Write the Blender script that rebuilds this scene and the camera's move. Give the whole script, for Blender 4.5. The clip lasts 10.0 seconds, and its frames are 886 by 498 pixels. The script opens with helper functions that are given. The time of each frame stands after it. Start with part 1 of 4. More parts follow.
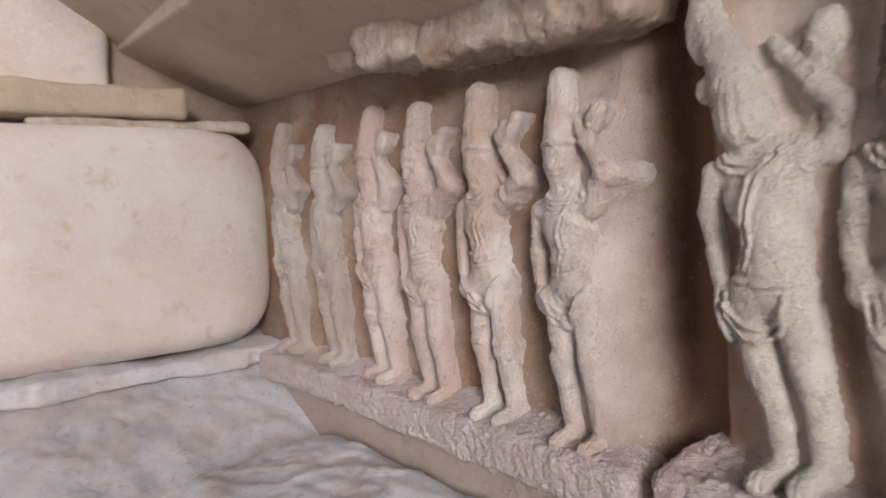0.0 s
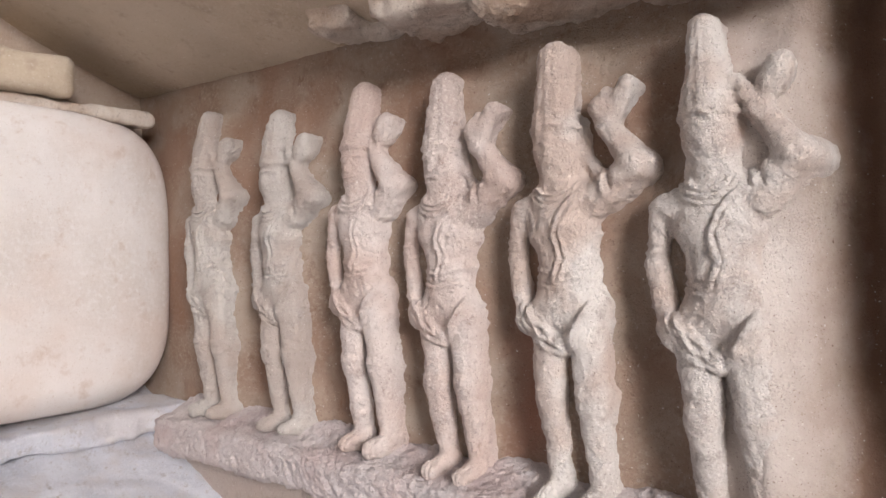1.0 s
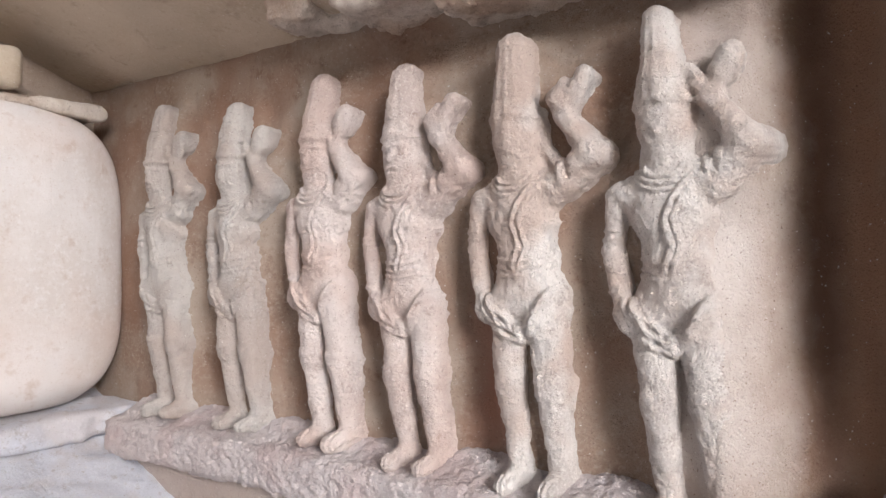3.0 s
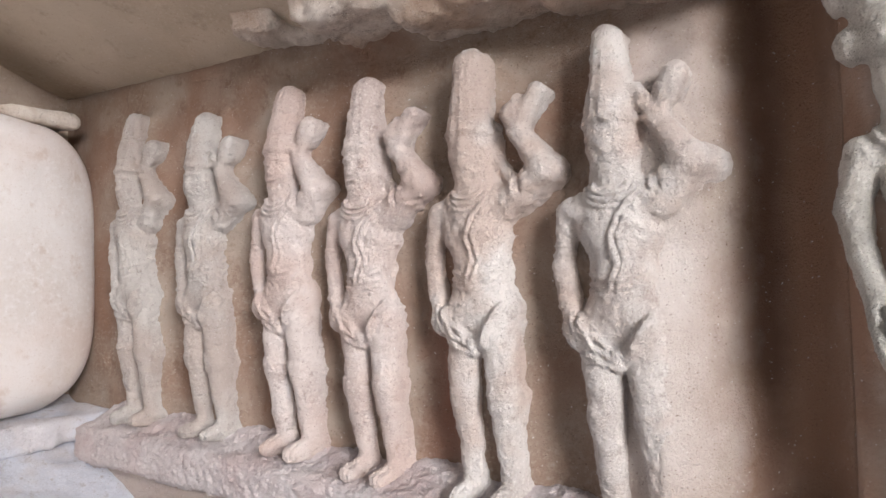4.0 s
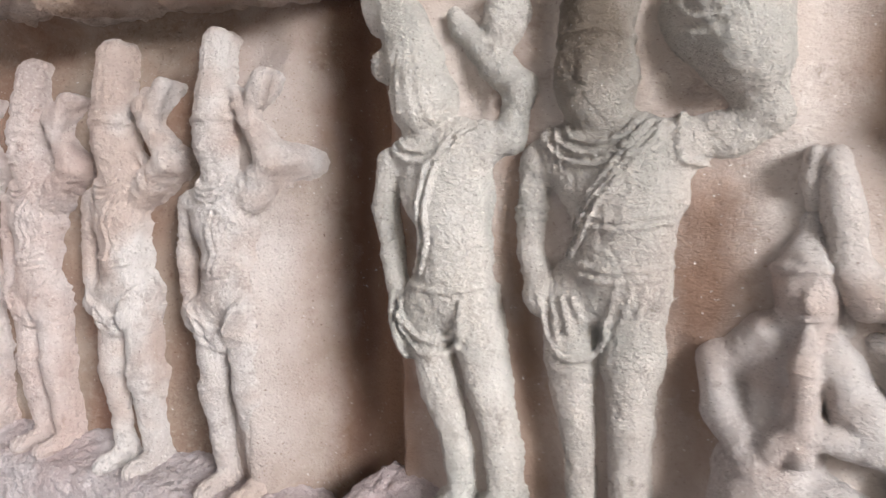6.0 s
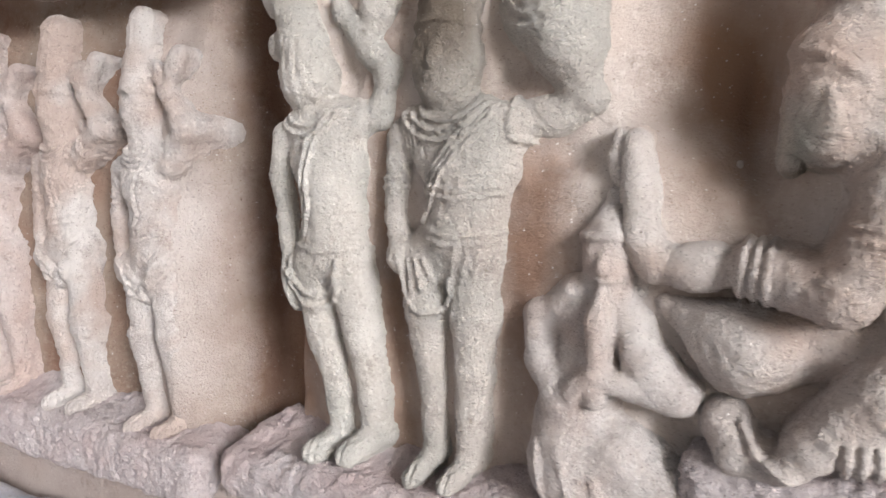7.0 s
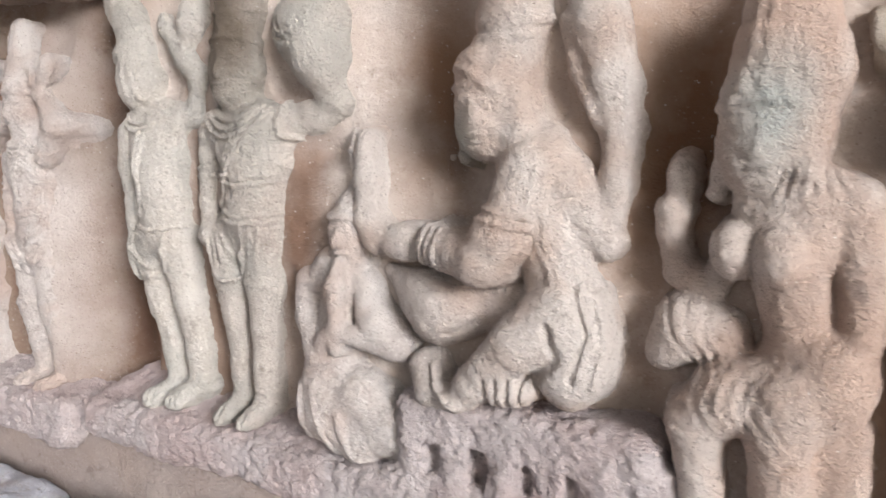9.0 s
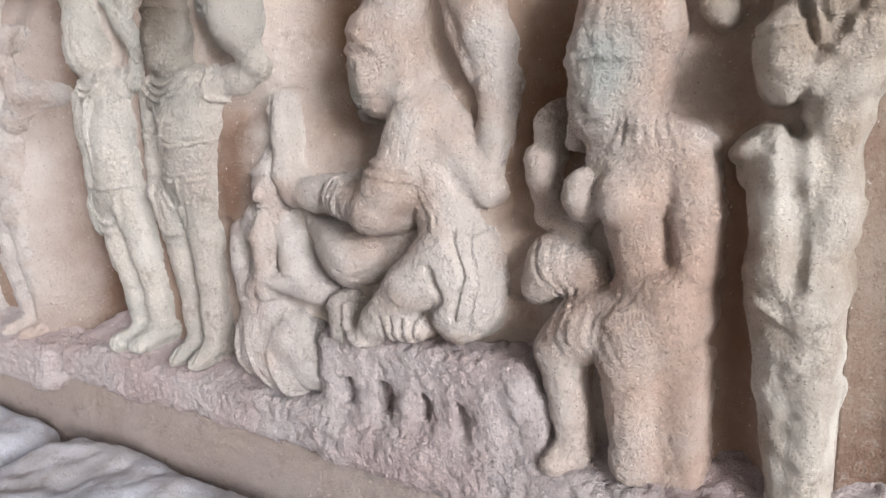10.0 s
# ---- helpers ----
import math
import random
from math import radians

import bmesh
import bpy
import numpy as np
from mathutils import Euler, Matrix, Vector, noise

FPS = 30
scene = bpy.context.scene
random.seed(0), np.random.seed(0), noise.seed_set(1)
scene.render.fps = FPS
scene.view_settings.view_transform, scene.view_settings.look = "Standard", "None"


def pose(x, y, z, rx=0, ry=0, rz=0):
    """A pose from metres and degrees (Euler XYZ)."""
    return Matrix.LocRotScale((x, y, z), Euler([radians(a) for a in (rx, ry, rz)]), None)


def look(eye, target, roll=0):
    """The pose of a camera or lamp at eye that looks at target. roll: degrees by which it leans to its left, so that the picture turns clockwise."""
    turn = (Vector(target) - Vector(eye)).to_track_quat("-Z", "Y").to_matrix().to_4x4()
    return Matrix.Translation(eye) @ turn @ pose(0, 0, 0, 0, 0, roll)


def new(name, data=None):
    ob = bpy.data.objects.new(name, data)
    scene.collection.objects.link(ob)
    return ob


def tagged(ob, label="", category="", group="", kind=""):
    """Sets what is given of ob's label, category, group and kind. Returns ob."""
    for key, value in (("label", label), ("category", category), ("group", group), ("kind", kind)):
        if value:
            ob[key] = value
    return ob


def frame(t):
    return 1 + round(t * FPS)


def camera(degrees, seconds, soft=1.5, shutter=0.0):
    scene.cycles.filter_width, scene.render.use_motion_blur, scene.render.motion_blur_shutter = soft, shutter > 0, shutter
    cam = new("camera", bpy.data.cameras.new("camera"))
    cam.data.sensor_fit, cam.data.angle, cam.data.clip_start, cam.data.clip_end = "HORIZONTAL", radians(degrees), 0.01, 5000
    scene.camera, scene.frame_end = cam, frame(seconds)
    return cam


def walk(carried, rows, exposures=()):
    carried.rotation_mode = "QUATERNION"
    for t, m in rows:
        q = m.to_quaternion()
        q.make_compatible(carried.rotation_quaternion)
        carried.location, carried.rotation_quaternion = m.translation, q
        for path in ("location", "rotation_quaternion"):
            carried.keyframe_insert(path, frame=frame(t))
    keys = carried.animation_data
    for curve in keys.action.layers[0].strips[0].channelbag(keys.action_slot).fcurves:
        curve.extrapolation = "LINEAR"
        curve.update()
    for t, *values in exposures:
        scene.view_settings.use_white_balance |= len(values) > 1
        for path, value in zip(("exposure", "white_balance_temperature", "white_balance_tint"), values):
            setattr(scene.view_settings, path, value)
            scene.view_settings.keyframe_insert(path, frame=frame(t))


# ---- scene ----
# ---- camera ----
cam = camera(65.31, 10.0, soft=1.4, shutter=0.3)
PATH = [
    (0, (1.1119, -1.3136, 0.5988), (0.3174, -0.7092, 0.5407), -2.90),
    (0.5, (0.6248, -1.2911, 0.5129), (-0.0696, -0.5736, 0.4589), -2.02),
    (1, (0.3833, -1.2947, 0.4904), (-0.2521, -0.5229, 0.5121), -1.06),
    (1.5, (0.3459, -1.2950, 0.4827), (-0.2635, -0.5031, 0.5227), -2.92),
    (2, (0.3470, -1.3164, 0.4769), (-0.2541, -0.5179, 0.5106), -2.88),
    (2.5, (0.3642, -1.3019, 0.4492), (-0.2328, -0.5004, 0.4837), -1.62),
    (4, (0.4559, -1.2592, 0.4740), (-0.1277, -0.4478, 0.5085), -0.97),
    (4.5, (0.5462, -1.2056, 0.5161), (-0.0266, -0.3873, 0.5643), -1.19),
    (5, (0.6904, -1.1373, 0.5292), (0.1758, -0.2799, 0.5368), -1.21),
    (5.5, (0.8436, -1.0625, 0.5404), (0.3729, -0.1804, 0.5235), -1.05),
    (7, (1.2579, -1.0622, 0.5468), (0.7682, -0.1950, 0.4563), 0.37),
    (7.5, (1.3986, -1.0807, 0.5778), (0.8703, -0.2353, 0.4994), -0.69),
    (8, (1.5179, -1.0734, 0.5727), (0.9919, -0.2268, 0.4914), -0.44),
    (8.5, (1.6144, -1.0746, 0.5656), (1.0969, -0.2252, 0.4615), -0.72),
    (9, (1.7288, -1.0519, 0.5584), (1.2268, -0.1945, 0.4448), 0.26),
    (9.5, (1.8407, -1.0361, 0.5461), (1.3572, -0.1834, 0.3485), 0.83),
    (10, (1.9521, -1.0273, 0.5716), (1.4244, -0.1991, 0.3828), -1.66),
]
EXPOSURES = [(0, -1.04, 6350, 15), (0.5, -0.72, 6300, 14), (1.2, -0.52, 6100, 12), (2.5, -0.43, 6000, 11), (5.0, -0.43, 5900, 10), (7, -0.49, 5900, 10), (8.5, -0.51, 6050, 11), (9.5, -0.55, 5920, 10), (10, -0.63, 5870, 10)]
walk(cam, [(t, look(eye, target, roll)) for t, eye, target, roll in PATH], EXPOSURES)

# ---- light: open shade, sky in front of the rock face ----
SUN_EL, SUN_ROT = radians(15), radians(121.5)
world = bpy.data.worlds.new("sky")
scene.world = world
world.use_nodes = True
wn = world.node_tree.nodes
sky = wn.new("ShaderNodeTexSky")
sky.sky_type, sky.sun_disc, sky.sun_elevation, sky.sun_rotation = "NISHITA", False, SUN_EL, SUN_ROT
sky.dust_density, sky.ozone_density = 6.0, 0.5
haze = wn.new("ShaderNodeHueSaturation")
haze.inputs["Saturation"].default_value = 0.55
world.node_tree.links.new(sky.outputs[0], haze.inputs["Color"])
world.node_tree.links.new(haze.outputs[0], wn["Background"].inputs[0])
wn["Background"].inputs[1].default_value = 0.165
sun_data = bpy.data.lights.new("sun", "SUN")
sun_data.energy, sun_data.angle, sun_data.color = 5.0, radians(18), (1.0, 0.97, 0.95)
sun = new("sun", sun_data)
sun.matrix_world = look((4.9, -3.0, 1.74), (0.0, 0.0, 0.2))


# ---- materials ----
def stone(name, pale, mid, dark, stain=None, stain_amount=0.0, scale=6.0, grain=0.5, pit=0.4, rough=0.9, patches=(), patch=(0.31, 0.19, 0.125)):
    """Weathered carved rock: cloudy colour at two scales, stains, pits and grain."""
    mat = bpy.data.materials.new(name)
    mat.use_nodes = True
    nt = mat.node_tree
    nodes, link = nt.nodes, nt.links.new
    bsdf = nodes["Principled BSDF"]
    tc = nodes.new("ShaderNodeTexCoord").outputs["Object"]

    def tex(sc, detail=4.0, ro=0.6):
        n = nodes.new("ShaderNodeTexNoise")
        n.inputs["Scale"].default_value, n.inputs["Detail"].default_value, n.inputs["Roughness"].default_value = sc, detail, ro
        link(tc, n.inputs["Vector"])
        return n.outputs["Fac"]

    def ramp(fac, lo, hi):
        r = nodes.new("ShaderNodeMapRange")
        r.inputs["From Min"].default_value, r.inputs["From Max"].default_value = lo, hi
        link(fac, r.inputs["Value"])
        return r.outputs["Result"]

    def mix(fac, a, b):
        m = nodes.new("ShaderNodeMix")
        m.data_type = "RGBA"
        if hasattr(fac, "is_output"):
            link(fac, m.inputs[0])
        else:
            m.inputs[0].default_value = fac
        for sock, v in ((m.inputs[6], a), (m.inputs[7], b)):
            if hasattr(v, "is_output"):
                link(v, sock)
            else:
                sock.default_value = (*v, 1)
        return m.outputs[2]

    col = mix(ramp(tex(scale), 0.36, 0.64), mid, pale)
    col = mix(ramp(tex(scale * 4.3, 6.0, 0.7), 0.56, 0.78), col, dark)
    col = mix(ramp(tex(scale * 26, 3.0), 0.50, 0.72), col, pale)
    col = mix(ramp(tex(scale * 31, 4.0, 0.7), 0.62, 0.82), col, dark)
    if stain:
        sm = nodes.new("ShaderNodeMath")
        sm.operation = "MULTIPLY"
        link(ramp(tex(scale * 0.8, 3.0), 0.45, 0.62), sm.inputs[0])
        sm.inputs[1].default_value = stain_amount
        col = mix(sm.outputs[0], col, stain)
    # colour patches, on the rock faces also painted shade and light: x, z, half-width, half-height and, if it differs,
    # the colour
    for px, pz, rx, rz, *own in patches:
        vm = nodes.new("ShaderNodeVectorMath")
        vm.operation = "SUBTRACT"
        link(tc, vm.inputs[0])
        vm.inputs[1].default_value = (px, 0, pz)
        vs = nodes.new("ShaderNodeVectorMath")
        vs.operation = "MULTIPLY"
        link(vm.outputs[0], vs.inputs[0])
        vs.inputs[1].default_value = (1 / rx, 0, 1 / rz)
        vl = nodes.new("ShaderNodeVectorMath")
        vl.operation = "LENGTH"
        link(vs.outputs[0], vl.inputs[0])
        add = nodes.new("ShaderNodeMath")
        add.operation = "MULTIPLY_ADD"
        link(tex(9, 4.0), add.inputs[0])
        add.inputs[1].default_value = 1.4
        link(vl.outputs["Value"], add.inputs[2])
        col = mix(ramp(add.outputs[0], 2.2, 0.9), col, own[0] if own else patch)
    vor = nodes.new("ShaderNodeTexVoronoi")
    vor.inputs["Scale"].default_value = 150
    link(tc, vor.inputs["Vector"])
    pits = ramp(vor.outputs["Distance"], 0.0, 0.25)
    col = mix(ramp(tex(260, 2.0), 0.64, 0.74), col, dark)
    col = mix(ramp(tex(190, 2.0), 0.70, 0.76), col, (0.85, 0.82, 0.78))
    link(col, bsdf.inputs["Base Color"])
    bsdf.inputs["Roughness"].default_value = rough
    bsdf.inputs["Specular IOR Level"].default_value = 0.25
    b1 = nodes.new("ShaderNodeBump")
    b1.inputs["Strength"].default_value, b1.inputs["Distance"].default_value = min(1.0, grain * 1.8), 0.009
    link(tex(70, 6.0, 0.75), b1.inputs["Height"])
    b2 = nodes.new("ShaderNodeBump")
    b2.inputs["Strength"].default_value, b2.inputs["Distance"].default_value = pit, 0.0015
    link(pits, b2.inputs["Height"])
    b3 = nodes.new("ShaderNodeBump")
    b3.inputs["Strength"].default_value, b3.inputs["Distance"].default_value = min(1.0, grain * 1.6), 0.005
    link(tex(240, 3.0, 0.6), b3.inputs["Height"])
    link(b1.outputs[0], b3.inputs["Normal"])
    link(b3.outputs[0], b2.inputs["Normal"])
    link(b2.outputs[0], bsdf.inputs["Normal"])
    return mat


M_FIG = stone("pale_carved_stone", (0.74, 0.69, 0.65), (0.57, 0.51, 0.475), (0.29, 0.23, 0.20), (0.52, 0.38, 0.31), 0.65, grain=0.85, pit=0.6)
M_FIG_GREY = stone("grey_carved_stone", (0.58, 0.54, 0.505), (0.45, 0.405, 0.375), (0.25, 0.205, 0.18), (0.44, 0.35, 0.30), 0.6, grain=0.85, pit=0.6)
M_FIG_ROSE = stone("rosy_carved_stone", (0.71, 0.63, 0.59), (0.56, 0.465, 0.425), (0.30, 0.21, 0.18), (0.53, 0.38, 0.32), 0.55, grain=0.85, pit=0.6)
M_FIG_GREEN = stone("grey_green_carved_stone", (0.78, 0.74, 0.68), (0.61, 0.56, 0.50), (0.27, 0.22, 0.18), (0.43, 0.43, 0.39), 0.55, grain=0.85, pit=0.6)
M_GUARD = stone("stained_grey_green_stone", (0.68, 0.63, 0.57), (0.53, 0.47, 0.42), (0.27, 0.22, 0.18), (0.43, 0.43, 0.39), 0.55,
                patches=((0.715, 0.82, 0.09, 0.15),), patch=(0.19, 0.155, 0.12), grain=0.85, pit=0.6)
M_LORD = stone("pale_stone_with_lichen", (0.73, 0.67, 0.62), (0.57, 0.50, 0.455), (0.29, 0.23, 0.20), (0.54, 0.40, 0.32), 0.65,
               patches=((1.22, 0.60, 0.03, 0.05), (1.45, 0.14, 0.10, 0.05)), patch=(0.44, 0.43, 0.38), grain=0.9, pit=0.6)
M_LADY = stone("pale_stone_with_grey_face", (0.74, 0.66, 0.60), (0.59, 0.49, 0.43), (0.29, 0.22, 0.18), (0.55, 0.38, 0.29), 0.65,
               patches=((1.645, 0.62, 0.04, 0.08),), patch=(0.46, 0.47, 0.44), grain=0.9, pit=0.6)
M_FIG_BROWN = stone("brown_weathered_stone", (0.74, 0.70, 0.63), (0.58, 0.52, 0.45), (0.22, 0.17, 0.13), (0.34, 0.26, 0.19), 0.7)
# groove strips: red-brown rock, darkened along the edge to paint in its shade
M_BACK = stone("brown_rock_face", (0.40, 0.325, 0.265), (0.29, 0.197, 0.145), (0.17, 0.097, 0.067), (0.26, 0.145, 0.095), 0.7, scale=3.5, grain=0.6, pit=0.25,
               # the pale patch at x 0.06 paints the lit rock by the sixth figure
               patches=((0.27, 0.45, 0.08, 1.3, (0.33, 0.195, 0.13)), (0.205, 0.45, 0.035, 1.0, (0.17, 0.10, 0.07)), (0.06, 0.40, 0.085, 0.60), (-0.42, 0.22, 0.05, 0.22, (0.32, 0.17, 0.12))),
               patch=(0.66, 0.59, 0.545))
# brown patches paint shade, and some ochre, into the gaps between the figures
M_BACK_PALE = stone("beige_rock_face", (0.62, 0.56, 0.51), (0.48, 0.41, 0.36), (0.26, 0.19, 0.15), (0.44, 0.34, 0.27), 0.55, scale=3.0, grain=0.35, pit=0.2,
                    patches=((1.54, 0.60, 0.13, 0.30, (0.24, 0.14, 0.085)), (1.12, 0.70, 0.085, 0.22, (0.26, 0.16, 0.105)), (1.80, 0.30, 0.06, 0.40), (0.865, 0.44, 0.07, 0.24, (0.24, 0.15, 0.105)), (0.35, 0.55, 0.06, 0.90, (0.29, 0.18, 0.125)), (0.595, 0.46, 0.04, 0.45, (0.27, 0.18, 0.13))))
M_PLINTH = stone("chiselled_pink_stone", (0.64, 0.58, 0.57), (0.52, 0.45, 0.44), (0.30, 0.24, 0.22), (0.50, 0.37, 0.35), 0.5, grain=1.0, pit=0.9)
M_WALL = stone("worn_plaster_wall", (0.66, 0.63, 0.62), (0.57, 0.52, 0.49), (0.44, 0.33, 0.27), (0.58, 0.46, 0.40), 0.5, scale=2.5, grain=0.12, pit=0.05)
M_SOFFIT = stone("brown_cornice_stone", (0.54, 0.46, 0.37), (0.45, 0.37, 0.28), (0.28, 0.20, 0.15), (0.40, 0.34, 0.27), 0.4, scale=3.0, grain=0.2, pit=0.2)
M_BOSS = stone("rough_hewn_rock", (0.76, 0.69, 0.62), (0.55, 0.46, 0.39), (0.20, 0.14, 0.11), (0.42, 0.27, 0.17), 0.6, scale=7.0, grain=1.0, pit=0.8)
M_BAND = stone("smooth_brown_band", (0.44, 0.36, 0.30), (0.36, 0.28, 0.22), (0.24, 0.17, 0.13), scale=4.0, grain=0.4, pit=0.4)
M_SILL = stone("grey_brown_band", (0.52, 0.45, 0.41), (0.45, 0.37, 0.33), (0.27, 0.20, 0.17), (0.50, 0.40, 0.34), 0.5, scale=5.0, grain=0.7, pit=0.5)
M_STEP = stone("lime_whitened_rock", (0.78, 0.79, 0.86), (0.60, 0.61, 0.68), (0.36, 0.30, 0.27), (0.60, 0.51, 0.46), 0.4, grain=0.6, pit=0.3)
M_GROUND = stone("trodden_ground", (0.56, 0.51, 0.46), (0.47, 0.41, 0.36), (0.30, 0.25, 0.21), scale=1.5)

# ---- shapes ----
TABLE = np.random.RandomState(7).rand(32, 32, 32).astype(np.float32)


def vnoise(p, freq, octaves=3, gain=0.5):
    """Smooth lattice noise in -1..1 at points p (n, 3)."""
    total, amp, norm = np.zeros(len(p), np.float32), 1.0, 0.0
    for o in range(octaves):
        q = p * freq + 17.3 * o
        i = np.floor(q).astype(int)
        f = q - i
        f = f * f * (3 - 2 * f)
        v = 0
        for dx in (0, 1):
            for dy in (0, 1):
                for dz in (0, 1):
                    w = (f[:, 0] if dx else 1 - f[:, 0]) * (f[:, 1] if dy else 1 - f[:, 1]) * (f[:, 2] if dz else 1 - f[:, 2])
                    v = v + w * TABLE[(i[:, 0] + dx) % 32, (i[:, 1] + dy) % 32, (i[:, 2] + dz) % 32]
        total += amp * (2 * v - 1)
        norm += amp
        amp *= gain
        freq *= 2.1
    return total / norm


class Clay:
    """A solid modelled from soft-joined rods, balls and blocks, then skinned as one mesh."""

    def __init__(self, low, high, cell=0.0035):
        self.low, self.cell = np.array(low, float), cell
        self.n = np.ceil((np.array(high) - self.low) / cell).astype(int) + 1
        self.f = np.full(self.n, 0.08, np.float32)

    def window(self, a, b, pad):
        i = np.clip(np.floor((np.minimum(a, b) - pad - self.low) / self.cell).astype(int), 0, self.n)
        j = np.clip(np.ceil((np.maximum(a, b) + pad - self.low) / self.cell).astype(int) + 1, 0, self.n)
        s = tuple(slice(u, v) for u, v in zip(i, j))
        g = np.ogrid[s]
        return s, [(g[k] * self.cell + self.low[k]).astype(np.float32) for k in range(3)]

    def join(self, s, d, k, cut):
        a = self.f[s]
        if cut:
            self.f[s] = np.maximum(a, -d)
        else:
            h = np.clip(0.5 + 0.5 * (a - d) / k, 0, 1)
            self.f[s] = a * (1 - h) + d * h - k * h * (1 - h)
        return self

    def rod(self, a, b, ra, rb=None, k=0.012, cut=False):
        rb = ra if rb is None else rb
        a, b = np.array(a, float), np.array(b, float)
        s, (x, y, z) = self.window(a, b, max(ra, rb) + k + 0.02)
        if 0 in self.f[s].shape:
            return self
        e = b - a
        t = np.clip(((x - a[0]) * e[0] + (y - a[1]) * e[1] + (z - a[2]) * e[2]) / max(e @ e, 1e-9), 0, 1)
        d = np.sqrt((x - a[0] - t * e[0]) ** 2 + (y - a[1] - t * e[1]) ** 2 + (z - a[2] - t * e[2]) ** 2) - (ra + (rb - ra) * t)
        return self.join(s, d, k, cut)

    def chain(self, pts, radii, k=0.012):
        for i in range(len(pts) - 1):
            self.rod(pts[i], pts[i + 1], radii[i], radii[i + 1], k)
        return self

    def ball(self, c, r, lean=0.0, k=0.015, cut=False):
        """An ellipsoid of half-axes r, leaning by so many degrees in the wall's plane."""
        c, r = np.array(c, float), np.array(r, float)
        m = r.max()
        s, (x, y, z) = self.window(c - m, c + m, k + 0.02)
        if 0 in self.f[s].shape:
            return self
        ca, sa = math.cos(radians(lean)), math.sin(radians(lean))
        u, v, w = (x - c[0]) * ca - (z - c[2]) * sa, y - c[1], (x - c[0]) * sa + (z - c[2]) * ca
        k0 = np.sqrt((u / r[0]) ** 2 + (v / r[1]) ** 2 + (w / r[2]) ** 2)
        k1 = np.sqrt((u / r[0] ** 2) ** 2 + (v / r[1] ** 2) ** 2 + (w / r[2] ** 2) ** 2)
        return self.join(s, k0 * (k0 - 1) / np.maximum(k1, 1e-6), k, cut)

    def block(self, a, b, r=0.01, k=0.01, cut=False):
        a, b = np.array(a, float), np.array(b, float)
        c, h = (a + b) / 2, (b - a) / 2 - r
        s, (x, y, z) = self.window(a, b, k + 0.02)
        if 0 in self.f[s].shape:
            return self
        qx, qy, qz = abs(x - c[0]) - h[0], abs(y - c[1]) - h[1], abs(z - c[2]) - h[2]
        d = np.sqrt(np.maximum(qx, 0) ** 2 + np.maximum(qy, 0) ** 2 + np.maximum(qz, 0) ** 2)
        d = d + np.minimum(np.maximum(np.maximum(qx, qy), qz), 0) - r
        return self.join(s, d, k, cut)

    def band(self, pts, w, t):
        """A raised (t > 0) or cut (t < 0) line on the skin along points (x, z)."""
        p = np.array(pts, float)
        lo, hi = p.min(0), p.max(0)
        s, (x, y, z) = self.window(np.array((lo[0], self.low[1], lo[1])), np.array((hi[0], 0.0, hi[1])), w)
        if 0 in self.f[s].shape:
            return self
        d = None
        for a, b in zip(p[:-1], p[1:]):
            e = b - a
            q = np.clip(((x - a[0]) * e[0] + (z - a[1]) * e[1]) / max(e @ e, 1e-9), 0, 1)
            g = (x - a[0] - q * e[0]) ** 2 + (z - a[1] - q * e[1]) ** 2
            d = g if d is None else np.minimum(d, g)
        self.f[s] = self.f[s] - t * np.clip(1 - d / (w * w), 0, 1) ** 1.5
        return self

    def draft(self, slope, above=9.0, upper=0.0):
        """Leave stone standing behind all that is carved, widening towards the rock face by slope, over the height above by upper."""
        z = self.low[2] + np.arange(self.n[2]) * self.cell
        rate = slope + (upper - slope) * np.clip((z - above) / 0.04, 0, 1)
        y = (np.arange(self.n[1]) * self.cell)[None, :, None] * rate[None, None, :]
        y = y.astype(np.float32)
        self.f = np.minimum.accumulate(self.f + y, axis=1) - y
        return self

    def skin(self, rough=((14, 0.004), (55, 0.0016)), seed=0.0):
        f = self.f
        for ax in range(3):
            for side in (0, -1):
                edge = [slice(None)] * 3
                edge[ax] = side
                f[tuple(edge)] = np.maximum(f[tuple(edge)], 0.001)
        ins = f < 0
        c = [ins[i:ins.shape[0] - 1 + i, j:ins.shape[1] - 1 + j, k:ins.shape[2] - 1 + k] for i in (0, 1) for j in (0, 1) for k in (0, 1)]
        cnt = sum(v.astype(np.int8) for v in c)
        act = (cnt > 0) & (cnt < 8)
        ids = np.full(act.shape, -1, int)
        cells = np.argwhere(act)
        ids[act] = np.arange(len(cells))
        pos, num = np.zeros((len(cells), 3)), np.zeros(len(cells))
        offs = [np.array(o) for o in ((0, 0, 0), (0, 0, 1), (0, 1, 0), (0, 1, 1), (1, 0, 0), (1, 0, 1), (1, 1, 0), (1, 1, 1))]
        val = [f[tuple((cells + o).T)] for o in offs]
        for i in range(8):
            for j in range(i + 1, 8):
                if abs(offs[i] - offs[j]).sum() == 1:
                    m = (val[i] < 0) != (val[j] < 0)
                    t = np.where(m, val[i] / np.where(m, val[i] - val[j], 1), 0)
                    pos += np.where(m[:, None], offs[i] + t[:, None] * (offs[j] - offs[i]), 0)
                    num += m
        verts = (cells + pos / num[:, None]) * self.cell + self.low
        faces = []
        for ax in range(3):
            u, v = (ax + 1) % 3, (ax + 2) % 3
            lo, hi = [slice(None)] * 3, [slice(None)] * 3
            lo[ax], hi[ax] = slice(0, -1), slice(1, None)
            cross = np.argwhere(ins[tuple(lo)] != ins[tuple(hi)])
